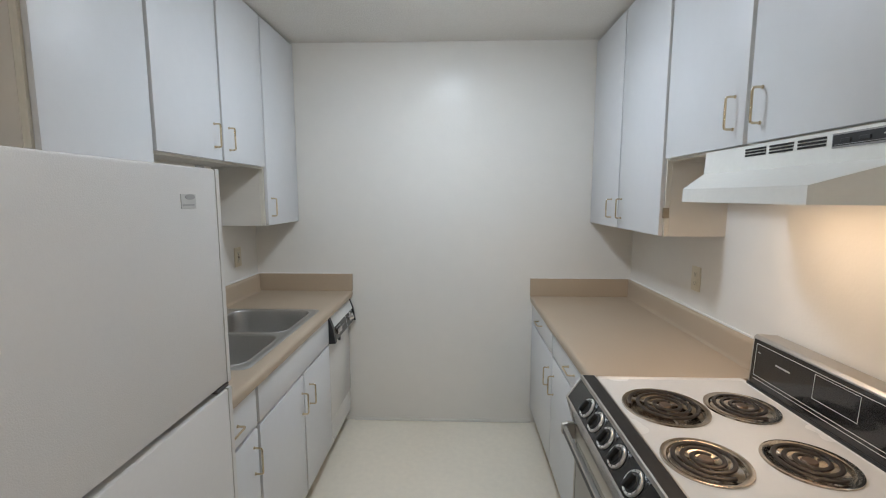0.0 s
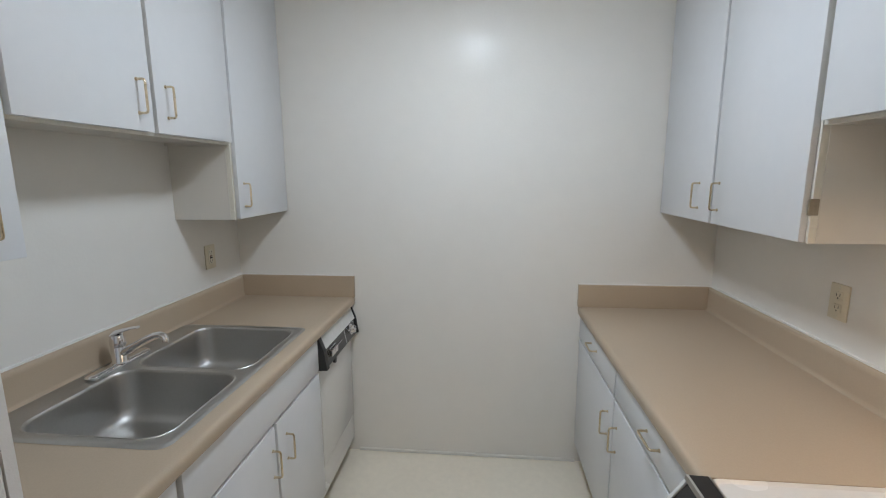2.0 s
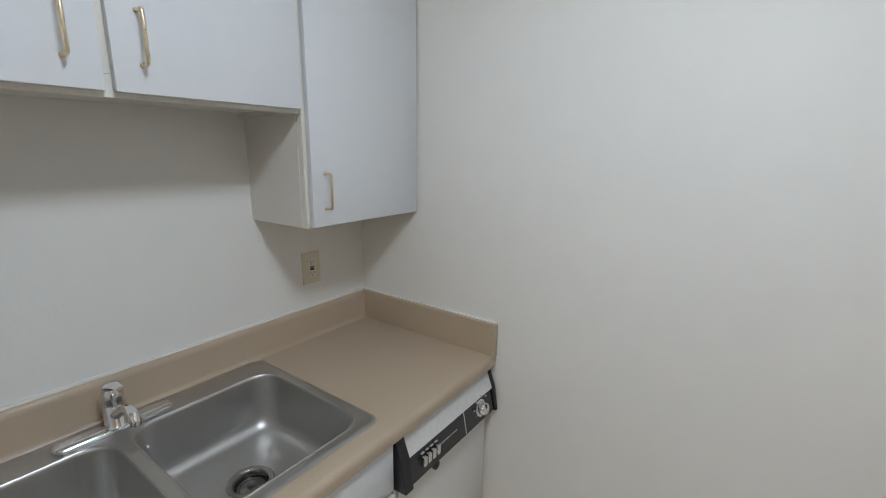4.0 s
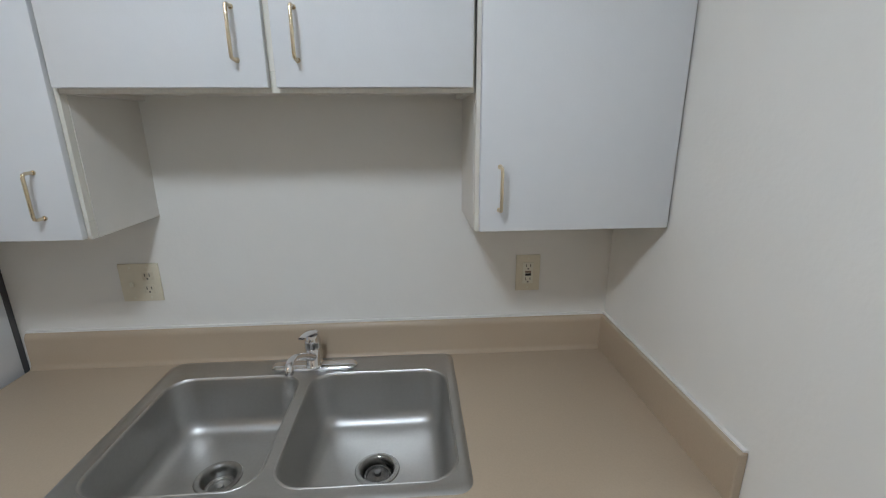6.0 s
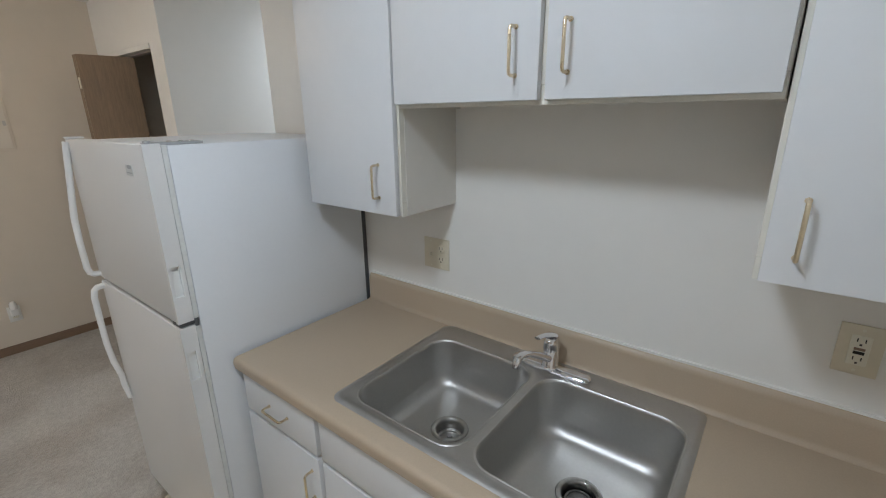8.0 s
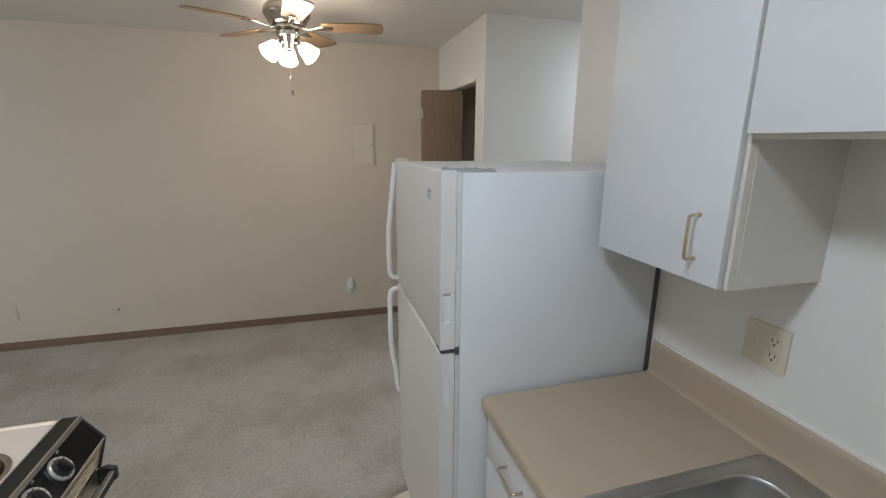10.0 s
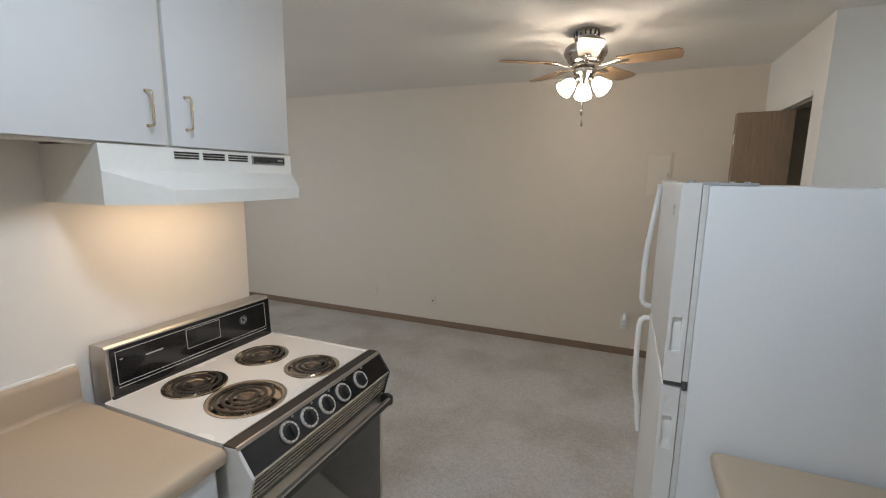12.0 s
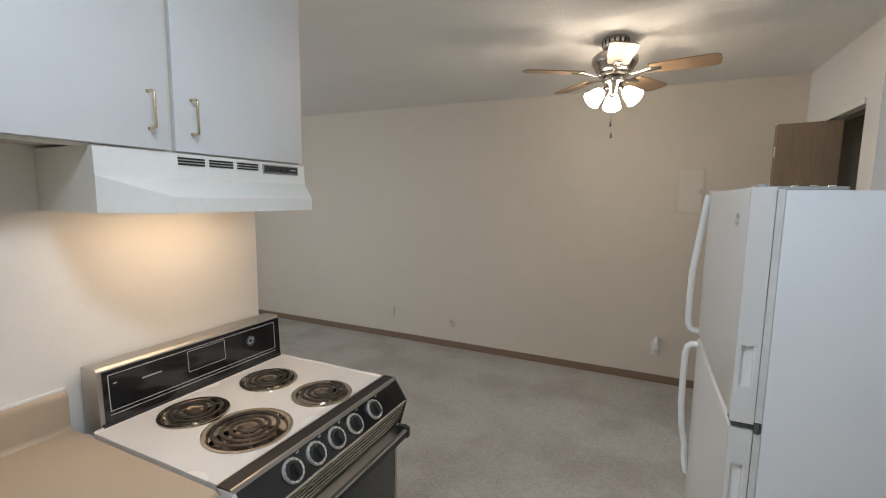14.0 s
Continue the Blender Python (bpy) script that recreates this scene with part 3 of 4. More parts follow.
# dishwasher
def dishwasher():
    y0, y1 = -0.448, YN - 0.010
    d = thing("dishwasher", (0.3, -0.228, 0), "white built-in dishwasher with a black control strip", "dishwasher")
    part("body", boxes((0.03, y0 + 0.004, 0.09, 0.575, y1 - 0.004, 0.838)), CREAMP, d)
    part("door", boxes((0.576, y0 + 0.016, 0.232, 0.600, y1 - 0.010, 0.694), bevel=0.004), ENAMEL, d, smooth=True)
    for a, b in ((y0 + 0.002, y0 + 0.014), (y1 - 0.008, y1)):
        part("side_trim", boxes((0.572, a, 0.10, 0.594, b, 0.694), bevel=0.002), ENAMEL, d)
    part("lower_panel", boxes((0.576, y0 + 0.016, 0.085, 0.594, y1 - 0.010, 0.224), bevel=0.003), ENAMEL, d)
    part("toe_plate", boxes((0.52, y0, 0.0, 0.532, y1, 0.085)), BLACKM, d)
    # control strip: pale sloped top, black face, black end caps
    face = [(0.576, 0.700), (0.634, 0.704), (0.620, 0.778), (0.600, 0.838), (0.576, 0.838)]
    ctl = part("control_panel", prism(bmesh.new(), face, "y", y0 + 0.0305, y1 - 0.010), BLACK, d, "black control panel")
    part("top_strip", prism(bmesh.new(), [(0.578, 0.840), (0.602, 0.840), (0.6235, 0.780), (0.6205, 0.7775), (0.6005, 0.8385), (0.578, 0.8385)], "y", y0 + 0.0305, y1 - 0.012), GASKET, ctl, "pale grey sloped strip")
    for a, b in ((y0 - 0.002, y0 + 0.0300), (y1 - 0.0095, y1 + 0.003)):
        part("end_cap", prism(bmesh.new(), [(0.570, 0.694), (0.641, 0.698), (0.628, 0.784), (0.606, 0.843), (0.570, 0.843)], "y", a, b, bevel=0.002), BLACKM, ctl)
    slope = Matrix.Translation((0.6252, -0.064, 0.746)) @ Euler((0, radians(79), 0)).to_matrix().to_4x4()
    part("dial", lathe(bmesh.new(), [(0.028, 0), (0.028, 0.003), (0.021, 0.005), (0.0195, 0.022), (0.017, 0.025), (0, 0.025)], slope, 28), CHROME, ctl, "round chrome timer dial", smooth=True)
    part("dial_mark", boxes((0.6475, -0.066, 0.752, 0.6505, -0.062, 0.766)), BLACKM, ctl)
    part("divider", prism(bmesh.new(), [(0.6345, 0.708), (0.6215, 0.776), (0.619, 0.776), (0.630, 0.708)], "y", -0.158, -0.1555), PRINT, ctl)
    for i in range(4):
        part("push_button", boxes((0.624, -0.372 + 0.020 * i, 0.730, 0.640, -0.358 + 0.020 * i, 0.758), bevel=0.003), CHROME, ctl, smooth=True)
        part("legend", boxes((0.6245, -0.371 + 0.020 * i, 0.7645, 0.6292, -0.359 + 0.020 * i, 0.767)), PRINTG, ctl)
    part("legend", boxes((0.6245, -0.29, 0.742, 0.6275, -0.20, 0.7445)), PRINTG, ctl)
    for i in range(7):
        a = radians(40 + i * 46)
        part("legend", boxes((0.624, -0.066 + 0.040 * math.cos(a), 0.751 + 0.034 * math.sin(a), 0.6295, -0.058 + 0.040 * math.cos(a), 0.7535 + 0.034 * math.sin(a))), PRINTG, ctl)
    bm = lathe(bmesh.new(), [(0.006, 0), (0.006, 0.014), (0.013, 0.016), (0.013, 0.026), (0, 0.028)], Matrix.Translation((0.598, -0.295, 0.680)) @ Euler((0, math.pi / 2, 0)).to_matrix().to_4x4(), 16)
    part("latch_knob", bm, BLACKM, d, "small black latch knob", smooth=True)
    part("screw", lathe(bmesh.new(), [(0.004, 0), (0.0035, 0.002), (0, 0.0025)], Matrix.Translation((0.594, y0 + 0.008, 0.655)) @ Euler((0, math.pi / 2, 0)).to_matrix().to_4x4(), 10), SILVER, d)
    return d


dishwasher()


# stove
def stove():
    y0, y1, zc = -1.950, -1.246, 0.865
    s = thing("electric_stove", (2.05, -1.606, 0), "white electric coil stove with black control panels", "stove")
    part("body", boxes((1.775, y0 + 0.012, 0.06, 2.385, y1 - 0.012, zc - 0.03)), ENAMEL, s)
    for fx in (1.83, 2.33):
        for fy in (y0 + 0.06, y1 - 0.06):
            part("foot", lathe(bmesh.new(), [(0, 0), (0.018, 0), (0.018, 0.05), (0.012, 0.062), (0, 0.062)], Matrix.Translation((fx, fy, 0)), 12), BLACKM, s)
    wells = [(2.172, -1.458, 0.097), (2.156, -1.738, 0.096), (1.943, -1.461, 0.119), (1.911, -1.738, 0.097)]
    # cooktop with raised edge and four wells
    bm = bmesh.new()
    outer = [bm.verts.new((x, y, zc)) for x, y in rounded(1.806, y0 + 0.010, 2.300, y1 - 0.010, 0.008, 3)]
    edges = [bm.edges.new((outer[i], outer[(i + 1) % len(outer)])) for i in range(len(outer))]
    for x, y, r in wells:
        ring = [bm.verts.new((x + r * 0.98 * math.cos(a), y + r * 0.98 * math.sin(a), zc)) for a in (2 * math.pi * i / 40 for i in range(40))]
        edges += [bm.edges.new((ring[i], ring[(i + 1) % 40])) for i in range(40)]
    bmesh.ops.triangle_fill(bm, use_beauty=True, use_dissolve=False, edges=edges)
    lip = [bm.verts.new((x, y, zc + 0.006)) for x, y in rounded(1.799, y0 + 0.003, 2.306, y1 - 0.003, 0.012, 3)]
    low = [bm.verts.new((x, y, zc - 0.032)) for x, y in rounded(1.796, y0, 2.308, y1, 0.014, 3)]
    ring_faces(bm, outer, lip), ring_faces(bm, lip, low)
    part("cooktop", bm, ENAMEL, s, "white enamel cooktop")
    for x, y, r in wells:
        at = Matrix.Translation((x, y, zc))
        pan = part("drip_pan", lathe(bmesh.new(), [(r + 0.004, 0.0006), (r + 0.003, 0.0045), (r - 0.002, 0.0055), (r - 0.011, 0.002), (r - 0.016, -0.010), (r * 0.55, -0.021), (0.016, -0.023), (0.014, -0.03), (0, -0.03)], at, 40), DCHROME, s, "stained chrome drip pan", smooth=True)
        pts, turns = [], 3.4 if r > 0.105 else 2.7
        ro, ri, n = r - 0.017, 0.022, int(turns * 26)
        for i in range(n + 1):
            a, rr = 2 * math.pi * turns * i / n, ri + (ro - ri) * i / n
            pts.append((x + rr * math.cos(a + 0.6), y + rr * math.sin(a + 0.6), zc + 0.0085))
        pts.append((pts[-1][0] + 0.004, pts[-1][1] + 0.01, zc - 0.004))
        part("coil", tube(bmesh.new(), pts, 0.0060, 8, flat=0.7), COIL, pan, "dark spiral heating coil", smooth=True)
        part("coil_cap", lathe(bmesh.new(), [(0, 0.010), (0.015, 0.010), (0.018, 0.007), (0.018, 0.002), (0, 0.002)], at, 20), CAPM, pan, smooth=True)
        bm = bmesh.new()
        for k in range(3):
            a = 2 * math.pi * k / 3 + 0.4
            tube(bm, [(x, y, zc + 0.001), (x + ro * math.cos(a), y + ro * math.sin(a), zc + 0.001)], 0.003, 6)
        part("coil_support", bm, SILVER, pan)
    BN = -1.274                        # its north end
    # backguard: steel shell, black glass, thin pale lines
    bg = part("backguard", prism(bmesh.new(), [(2.3085, zc - 0.03), (2.395, zc - 0.03), (2.395, 1.036), (2.326, 1.040), (2.3165, 1.032)], "y", y0 + 0.006, BN, bevel=0.002), SILVER, s, "brushed steel backguard shell")
    def lean(z):
        return 2.3085 + 0.008 * (z - zc) / 0.17
    def slab(a, b, c, d, proud):
        return prism(bmesh.new(), [(lean(c) - proud, c), (lean(d) - proud, d), (lean(d) + 0.004, d), (lean(c) + 0.004, c)], "y", a, b)
    part("glass_panel", slab(y0 + 0.010, BN - 0.012, zc + 0.012, 1.028, 0.003), BLACK, bg, "black glass control panel")
    part("lower_strip", slab(y0 + 0.010, BN - 0.004, zc - 0.004, zc + 0.012, 0.006), BLACKM, bg)
    def outline(a, b, c, d, w=0.0016):
        bm = bmesh.new()
        for r in ((a, b, c, c + w), (a, b, d - w, d), (a, a + w, c + w, d - w), (b - w, b, c + w, d - w)):
            prism(bm, [(lean(r[2]) - 0.0037, r[2]), (lean(r[3]) - 0.0037, r[3]), (lean(r[3]), r[3]), (lean(r[2]), r[2])], "y", r[0], r[1])
        return bm
    part("border_line", outline(y0 + 0.036, BN - 0.026, 0.908, 1.016), PRINT, bg)
    part("border_line", outline(-1.682, -1.540, 0.938, 1.009, 0.0012), PRINT, bg)
    part("border_line", slab(y0 + 0.036, BN - 0.026, 0.897, 0.8985, 0.0037), PRINT, bg)
    at = Matrix.Translation((lean(0.972) - 0.0036, -1.795, 0.972)) @ Euler((0, radians(-87), 0)).to_matrix().to_4x4()
    bm = lathe(bmesh.new(), [(0.018, 0), (0.018, 0.0006), (0.0165, 0.0006), (0.0165, 0)], at, 24)
    for k in range(8):
        c = at @ Matrix.Rotation(k * math.pi / 4, 4, "Z") @ Matrix.Translation((0.010, 0, 0.0003))
        lathe(bm, [(0, 0.0004), (0.0034, 0.0004), (0.0034, -0.0004)], c, 8)
    part("emblem", bm, PRINTG, bg)
    part("nameplate", slab(-1.452, -1.392, 0.972, 0.977, 0.0036), PRINTG, bg)
    part("nameplate", slab(-1.322, -1.312, 0.987, 0.989, 0.0037), PRINT, bg)
    # front control panel: leaning out, then tucked back under ridges
    prof = [(1.794, 0.862), (1.752, 0.866), (1.702, 0.796), (1.728, 0.708), (1.785, 0.708), (1.785, 0.83)]
    cp = part("control_panel", prism(bmesh.new(), prof, "y", y0 + 0.010, y1 - 0.010), BLACK, s, "black slanted control panel")
    part("end_cap", prism(bmesh.new(), [(1.795, 0.868), (1.750, 0.871), (1.698, 0.796), (1.724, 0.702), (1.787, 0.702), (1.787, 0.83)], "y", y1 - 0.0095, y1 + 0.001, bevel=0.002), ENAMEL, cp, "white end cap")
    part("end_cap", prism(bmesh.new(), [(1.795, 0.868), (1.750, 0.871), (1.698, 0.796), (1.724, 0.702), (1.787, 0.702), (1.787, 0.83)], "y", y0 - 0.001, y0 + 0.0095, bevel=0.002), BLACKM, cp)
    part("top_trim", prism(bmesh.new(), [(1.796, 0.873), (1.751, 0.874), (1.747, 0.866), (1.752, 0.867), (1.794, 0.866)], "y", y0, y1), BRONZE, cp, "dark bronze metal trim")
    part("trim_line", prism(bmesh.new(), [(1.7985, 0.8745), (1.7945, 0.8748), (1.7945, 0.865), (1.7985, 0.865)], "y", y0, y1), SILVER, cp)
    part("trim_line", prism(bmesh.new(), [(1.7535, 0.8755), (1.7485, 0.8745), (1.7455, 0.8640), (1.7495, 0.8645)], "y", y0, y1), SILVER, cp)
    part("edge_trim", prism(bmesh.new(), [(1.7020, 0.8000), (1.698, 0.796), (1.7008, 0.792), (1.703, 0.796)], "y", y0, y1), SILVER, cp)
    for i in range(5):
        t = 0.15 + 0.17 * i
        cx, cz = 1.702 + 0.026 * t, 0.796 - 0.088 * t
        part("ridge", prism(bmesh.new(), [(cx - 0.003, cz + 0.001), (cx + 0.003, cz + 0.004), (cx + 0.003, cz - 0.003), (cx - 0.001, cz - 0.003)], "y", y0 + 0.011, y1 - 0.011), SILVER, cp)
    nrm = Vector((-0.070, 0, 0.050)).normalized()
    rot = nrm.to_track_quat("Z", "Y").to_matrix().to_4x4()
    for i, ky in enumerate((-1.410, -1.497, -1.584, -1.672, -1.778)):
        m = Matrix.Translation(Vector((1.7265, ky, 0.8315)) + nrm * 0.0005) @ rot
        k = part("knob", lathe(bmesh.new(), [(0.033, 0), (0.033, 0.003), (0.0305, 0.0075), (0.0255, 0.0065), (0.025, 0.005), (0, 0.005)], m, 32), KNOBRIM, cp, "round chrome-rimmed black knob", smooth=True)
        part("knob_face", lathe(bmesh.new(), [(0.0255, 0.0058), (0.0245, 0.0075), (0.0205, 0.0085), (0.0195, 0.011), (0, 0.012)], m, 24), BLACKM, k, smooth=True)
        bm = bmesh.new()
        box(bm, -0.0055, -0.0195, 0.010, 0.0055, 0.0195, 0.024, bevel=0.003)
        bmesh.ops.transform(bm, matrix=m, verts=bm.verts)
        part("grip", bm, BLACKM, k, smooth=True)
        bm = bmesh.new()
        for j in range(12):
            a = 2 * math.pi * j / 12
            box(bm, 0.0262, -0.0009, 0.0062, 0.0300, 0.0009, 0.0076)
            fresh = list(bm.verts)[-8:]
            bmesh.ops.transform(bm, matrix=m @ Matrix.Rotation(a, 4, "Z"), verts=fresh)
        part("dial_marks", bm, BLACKM, k)
        bm = bmesh.new()
        box(bm, 0.036, 0.030, 0.0, 0.040, 0.040, 0.0007)
        box(bm, 0.030, 0.030, 0.0, 0.034, 0.034, 0.0007)
        bmesh.ops.transform(bm, matrix=m, verts=bm.verts)
        part("legend", bm, PRINTG, cp)
    # oven door
    dr = part("oven_door", boxes((1.738, y0 + 0.014, 0.230, 1.773, y1 - 0.014, 0.696), bevel=0.004), BLACKM, s, "black oven door")
    part("door_glass", boxes((1.7345, y0 + 0.024, 0.240, 1.737, y1 - 0.024, 0.648)), GLASSB, dr, "dark reflective oven window")
    part("door_trim", boxes((1.731, y0 + 0.012, 0.650, 1.774, y1 - 0.012, 0.698), (1.732, y0 + 0.012, 0.228, 1.7375, y0 + 0.0235, 0.6495), (1.732, y1 - 0.0235, 0.228, 1.7375, y1 - 0.012, 0.6495), bevel=0.002), SILVER, dr, "bright metal door trim")
    hd = part("handle", boxes((1.686, y0 + 0.004, 0.664, 1.702, y1 - 0.004, 0.694), bevel=0.005), BLACKM, dr, "long metal-edged oven handle", smooth=True)
    part("handle_strip", boxes((1.6845, y0 + 0.022, 0.688, 1.699, y1 - 0.022, 0.6955), bevel=0.002), SILVER, hd, "bright metal strip")
    for a, b in ((y0 + 0.002, y0 + 0.020), (y1 - 0.020, y1 - 0.002)):
        part("bracket", prism(bmesh.new(), [(1.684, 0.662), (1.684, 0.696), (1.704, 0.704), (1.7305, 0.700), (1.7305, 0.640)], "y", a, b, bevel=0.002), SILVER if a > -1.6 else BLACKM, hd)
    part("storage_drawer", boxes((1.742, y0 + 0.014, 0.070, 1.773, y1 - 0.014, 0.222), bevel=0.004), ENAMEL, s, "white storage drawer")
    return s


stove()


# range hood
def range_hood():
    h = thing("range_hood", (2.28, -1.578, 1.486), "white under-cabinet range hood with a lit warm lamp", "range hood")
    zb, zl, zm, zt = 1.486, 1.526, 1.577, 1.648
    xw, xm, xf = XR - 0.001, 2.140, 2.018
    ya, yb, fa, fb = -1.222, -1.928, -1.334, -1.828
    bm = bmesh.new()
    V = {k: bm.verts.new(p) for k, p in dict(
        wa0=(xw, ya, zb), ma0=(xm, ya, zb), fa0=(xf, fa, zb), fb0=(xf, fb, zb), mb0=(xm, yb, zb), wb0=(xw, yb, zb),
        fa1=(xf, fa, zl), fb1=(xf, fb, zl), ma1=(xm, ya, zm), mb1=(xm, yb, zm), ma2=(xm + 0.004, ya, zt), mb2=(xm + 0.004, yb, zt), wa2=(xw, ya, zt), wb2=(xw, yb, zt)).items()}
    for q in ("wa0 ma0 ma1 ma2 wa2", "ma0 fa0 fa1 ma1", "fa0 fb0 fb1 fa1", "fa1 fb1 mb1 ma1", "ma1 mb1 mb2 ma2", "fb0 mb0 mb1 fb1", "mb0 wb0 wb2 mb2 mb1", "ma2 mb2 wb2 wa2", "wa0 wa2 wb2 wb0"):
        bm.faces.new([V[k] for k in q.split()])
    keys = "wb0 mb0 fb0 fa0 ma0 wa0".split()
    inner = [bm.verts.new(((V[k].co.x - 2.24) * 0.93 + 2.24, (V[k].co.y + 1.578) * 0.96 - 1.578, zb + up)) for up in (0.0, 0.024) for k in keys]
    for i in range(6):
        k = (i + 1) % 6
        bm.faces.new((V[keys[i]], V[keys[k]], inner[k], inner[i]))
        bm.faces.new((inner[i], inner[k], inner[6 + k], inner[6 + i]))
    bm.faces.new(inner[6:])
    part("shell", bm, HOODW, h, "white enamel hood shell")
    for a in (-1.430, -1.528, -1.626):
        for i in range(3):
            part("vent_slot", boxes((xm - 0.0015 + 0.0015, a - 0.082, 1.6165 + 0.0082 * i, xm + 0.004, a, 1.6215 + 0.0082 * i)), DARK, h)
    cpl = part("switch_panel", boxes((xm - 0.002, -1.890, 1.6085, xm + 0.004, -1.728, 1.6405), bevel=0.001), GREYP, h, "dark grey switch panel")
    part("switch_face", boxes((xm - 0.0032, -1.886, 1.6125, xm - 0.0015, -1.732, 1.6365)), BLACKM, cpl)
    for a in (-1.755, -1.800):
        part("rocker_switch", boxes((xm - 0.0065, a - 0.024, 1.619, xm - 0.003, a, 1.6275), bevel=0.001), BLACKM, cpl)
    part("legend", boxes((xm - 0.0037, -1.878, 1.6245, xm - 0.003, -1.850, 1.6275)), PRINT, cpl)
    part("legend", boxes((xm - 0.0037, -1.880, 1.6145, xm - 0.003, -1.738, 1.6155)), PRINTG, cpl)
    part("grease_filter", boxes((2.27, -1.80, 1.503, 2.38, -1.30, 1.509)), FILTER, h, "aluminium mesh filter")
    part("lamp_lens", boxes((2.09, -1.74, 1.4872, 2.26, -1.34, 1.508), bevel=0.001), HLAMP, h, "glowing warm lamp lens", smooth=True)
    return h


range_hood()


# refrigerator
def refrigerator():
    y0, y1, z1 = -2.430, -1.728, 1.566
    f = thing("refrigerator", (0.36, -2.09, 0), "white top-freezer refrigerator with two arched handles", "refrigerator")
    part("body", boxes((0.022, y0, 0.05, 0.688, y1, z1 - 0.006), bevel=0.003), FRIDGE, f, smooth=True)
    # dark filler added for the unlit gap between fridge and wall
    part("rear_gap_filler", boxes((0.003, y0 + 0.01, 0.08, 0.0215, y1 - 0.001, z1 - 0.03)), REAR, f, "dark grey filler for the dark gap behind the fridge")
    part("base_grille", boxes((0.60, y0 + 0.01, 0.02, 0.684, y1 - 0.01, 0.095), bevel=0.004), PLASTW, f)
    for fx in (0.10, 0.58):
        for fy in (y0 + 0.06, y1 - 0.06):
            part("foot", lathe(bmesh.new(), [(0, 0), (0.02, 0), (0.02, 0.052), (0, 0.052)], Matrix.Translation((fx, fy, 0)), 10), BLACKM, f)
    for a, b in ((0.105, 1.036), (1.052, z1)):
        part("gasket", boxes((0.6885, y0 + 0.004, a + 0.004, 0.7022, y1 - 0.0012, b - 0.004), bevel=0.0015), GASKET, f, "grey rubber door seal")
        d = bmesh.new()
        prism(d, rounded(0.704, y0, 0.748, y1 - 0.014, 0.006, 4), "z", a, b)
        bmesh.ops.bevel(d, geom=[e for e in d.edges if abs(e.verts[0].co.z - e.verts[1].co.z) < 1e-5], offset=0.006, segments=2, affect="EDGES", profile=0.5)
        door = part("door", d, FRIDGED, f, "pebbled white door", smooth=True)
        # moulded finger pocket on the hinge-side edge
        pz = (1.134, 1.226) if a > 1 else (0.860, 0.954)
        for nm, row in (("side_cap", (0.704, pz[1], 0.748, b)), ("side_cap", (0.704, a, 0.748, pz[0])), ("side_cap", (0.739, pz[0], 0.748, pz[1])), ("side_cap", (0.704, pz[0], 0.713, pz[1]))):
            part(nm, boxes((row[0], y1 - 0.0138, row[1], row[2], y1, row[3])), FRIDGED, door)
        pk = part("finger_pocket", boxes((0.713, y1 - 0.0136, pz[0], 0.739, y1 - 0.009, pz[1])), PLASTW, door, "white moulded finger pocket")
        part("pocket_lip", boxes((0.713, y1 - 0.009, pz[0] + 0.0005, 0.7165, y1 - 0.0005, pz[1] - 0.0005)), PLASTW, pk)
        top = a > 1
        hx = 0.748
        if top:
            pts = [(hx + 0.004, z1 - 0.010), (hx + 0.010, z1 - 0.06), (hx + 0.018, z1 - 0.13), (hx + 0.026, z1 - 0.20), (hx + 0.035, z1 - 0.28), (hx + 0.037, z1 - 0.37), (hx + 0.036, 1.098), (hx + 0.030, 1.078), (hx + 0.019, 1.070), (hx - 0.004, 1.068)]
        else:
            pts = [(hx - 0.004, 1.018), (hx + 0.021, 1.016), (hx + 0.032, 1.006), (hx + 0.037, 0.980), (hx + 0.038, 0.88), (hx + 0.037, 0.78), (hx + 0.030, 0.70), (hx + 0.016, 0.63), (hx + 0.014, 0.58), (hx + 0.004, 0.52)]
        bm = tube(bmesh.new(), [(x, y0 + 0.022, z) for x, z in pts], 0.0135, 12, flat=0.8)
        part("handle", bm, PLASTW, door, "white arched bar handle", smooth=True)
    part("top_cap", boxes((0.700, y0 + 0.004, z1 + 0.0005, 0.752, y0 + 0.040, z1 + 0.006), bevel=0.002), PLASTW, f)
    bm = boxes((0.586, y1 - 0.060, z1 - 0.006, 0.731, y1 - 0.014, z1 + 0.002), bevel=0.001)
    lathe(bm, [(0, 0.006), (0.009, 0.005), (0.010, 0.0), (0, 0.0)], Matrix.Translation((0.724, y1 - 0.034, z1 + 0.002)), 14)
    hg = part("top_hinge", bm, GREYP, f, "metal top hinge plate", smooth=True)
    for i in range(3):
        part("hinge_screw", lathe(bmesh.new(), [(0, 0.006), (0.006, 0.005), (0.0075, 0.0018)], Matrix.Translation((0.606 + 0.030 * i, y1 - 0.037, z1)), 10), CHROME, hg, smooth=True)
    bm = boxes((0.690, y1 - 0.055, 1.0385, 0.744, y1 - 0.005, 1.0495), bevel=0.001)
    tube(bm, [(0.697, y1 - 0.003, 1.032), (0.697, y1 - 0.003, 1.056)], 0.0055, 10)
    part("centre_hinge", bm, REAR, f, "small dark metal centre hinge", smooth=True)
    # small grey maker's badge, plain shapes only
    bd = part("badge", boxes((0.7478, -1.876, 1.478, 0.7492, -1.826, 1.508), bevel=0.0004), PRINT, f, "small grey badge")
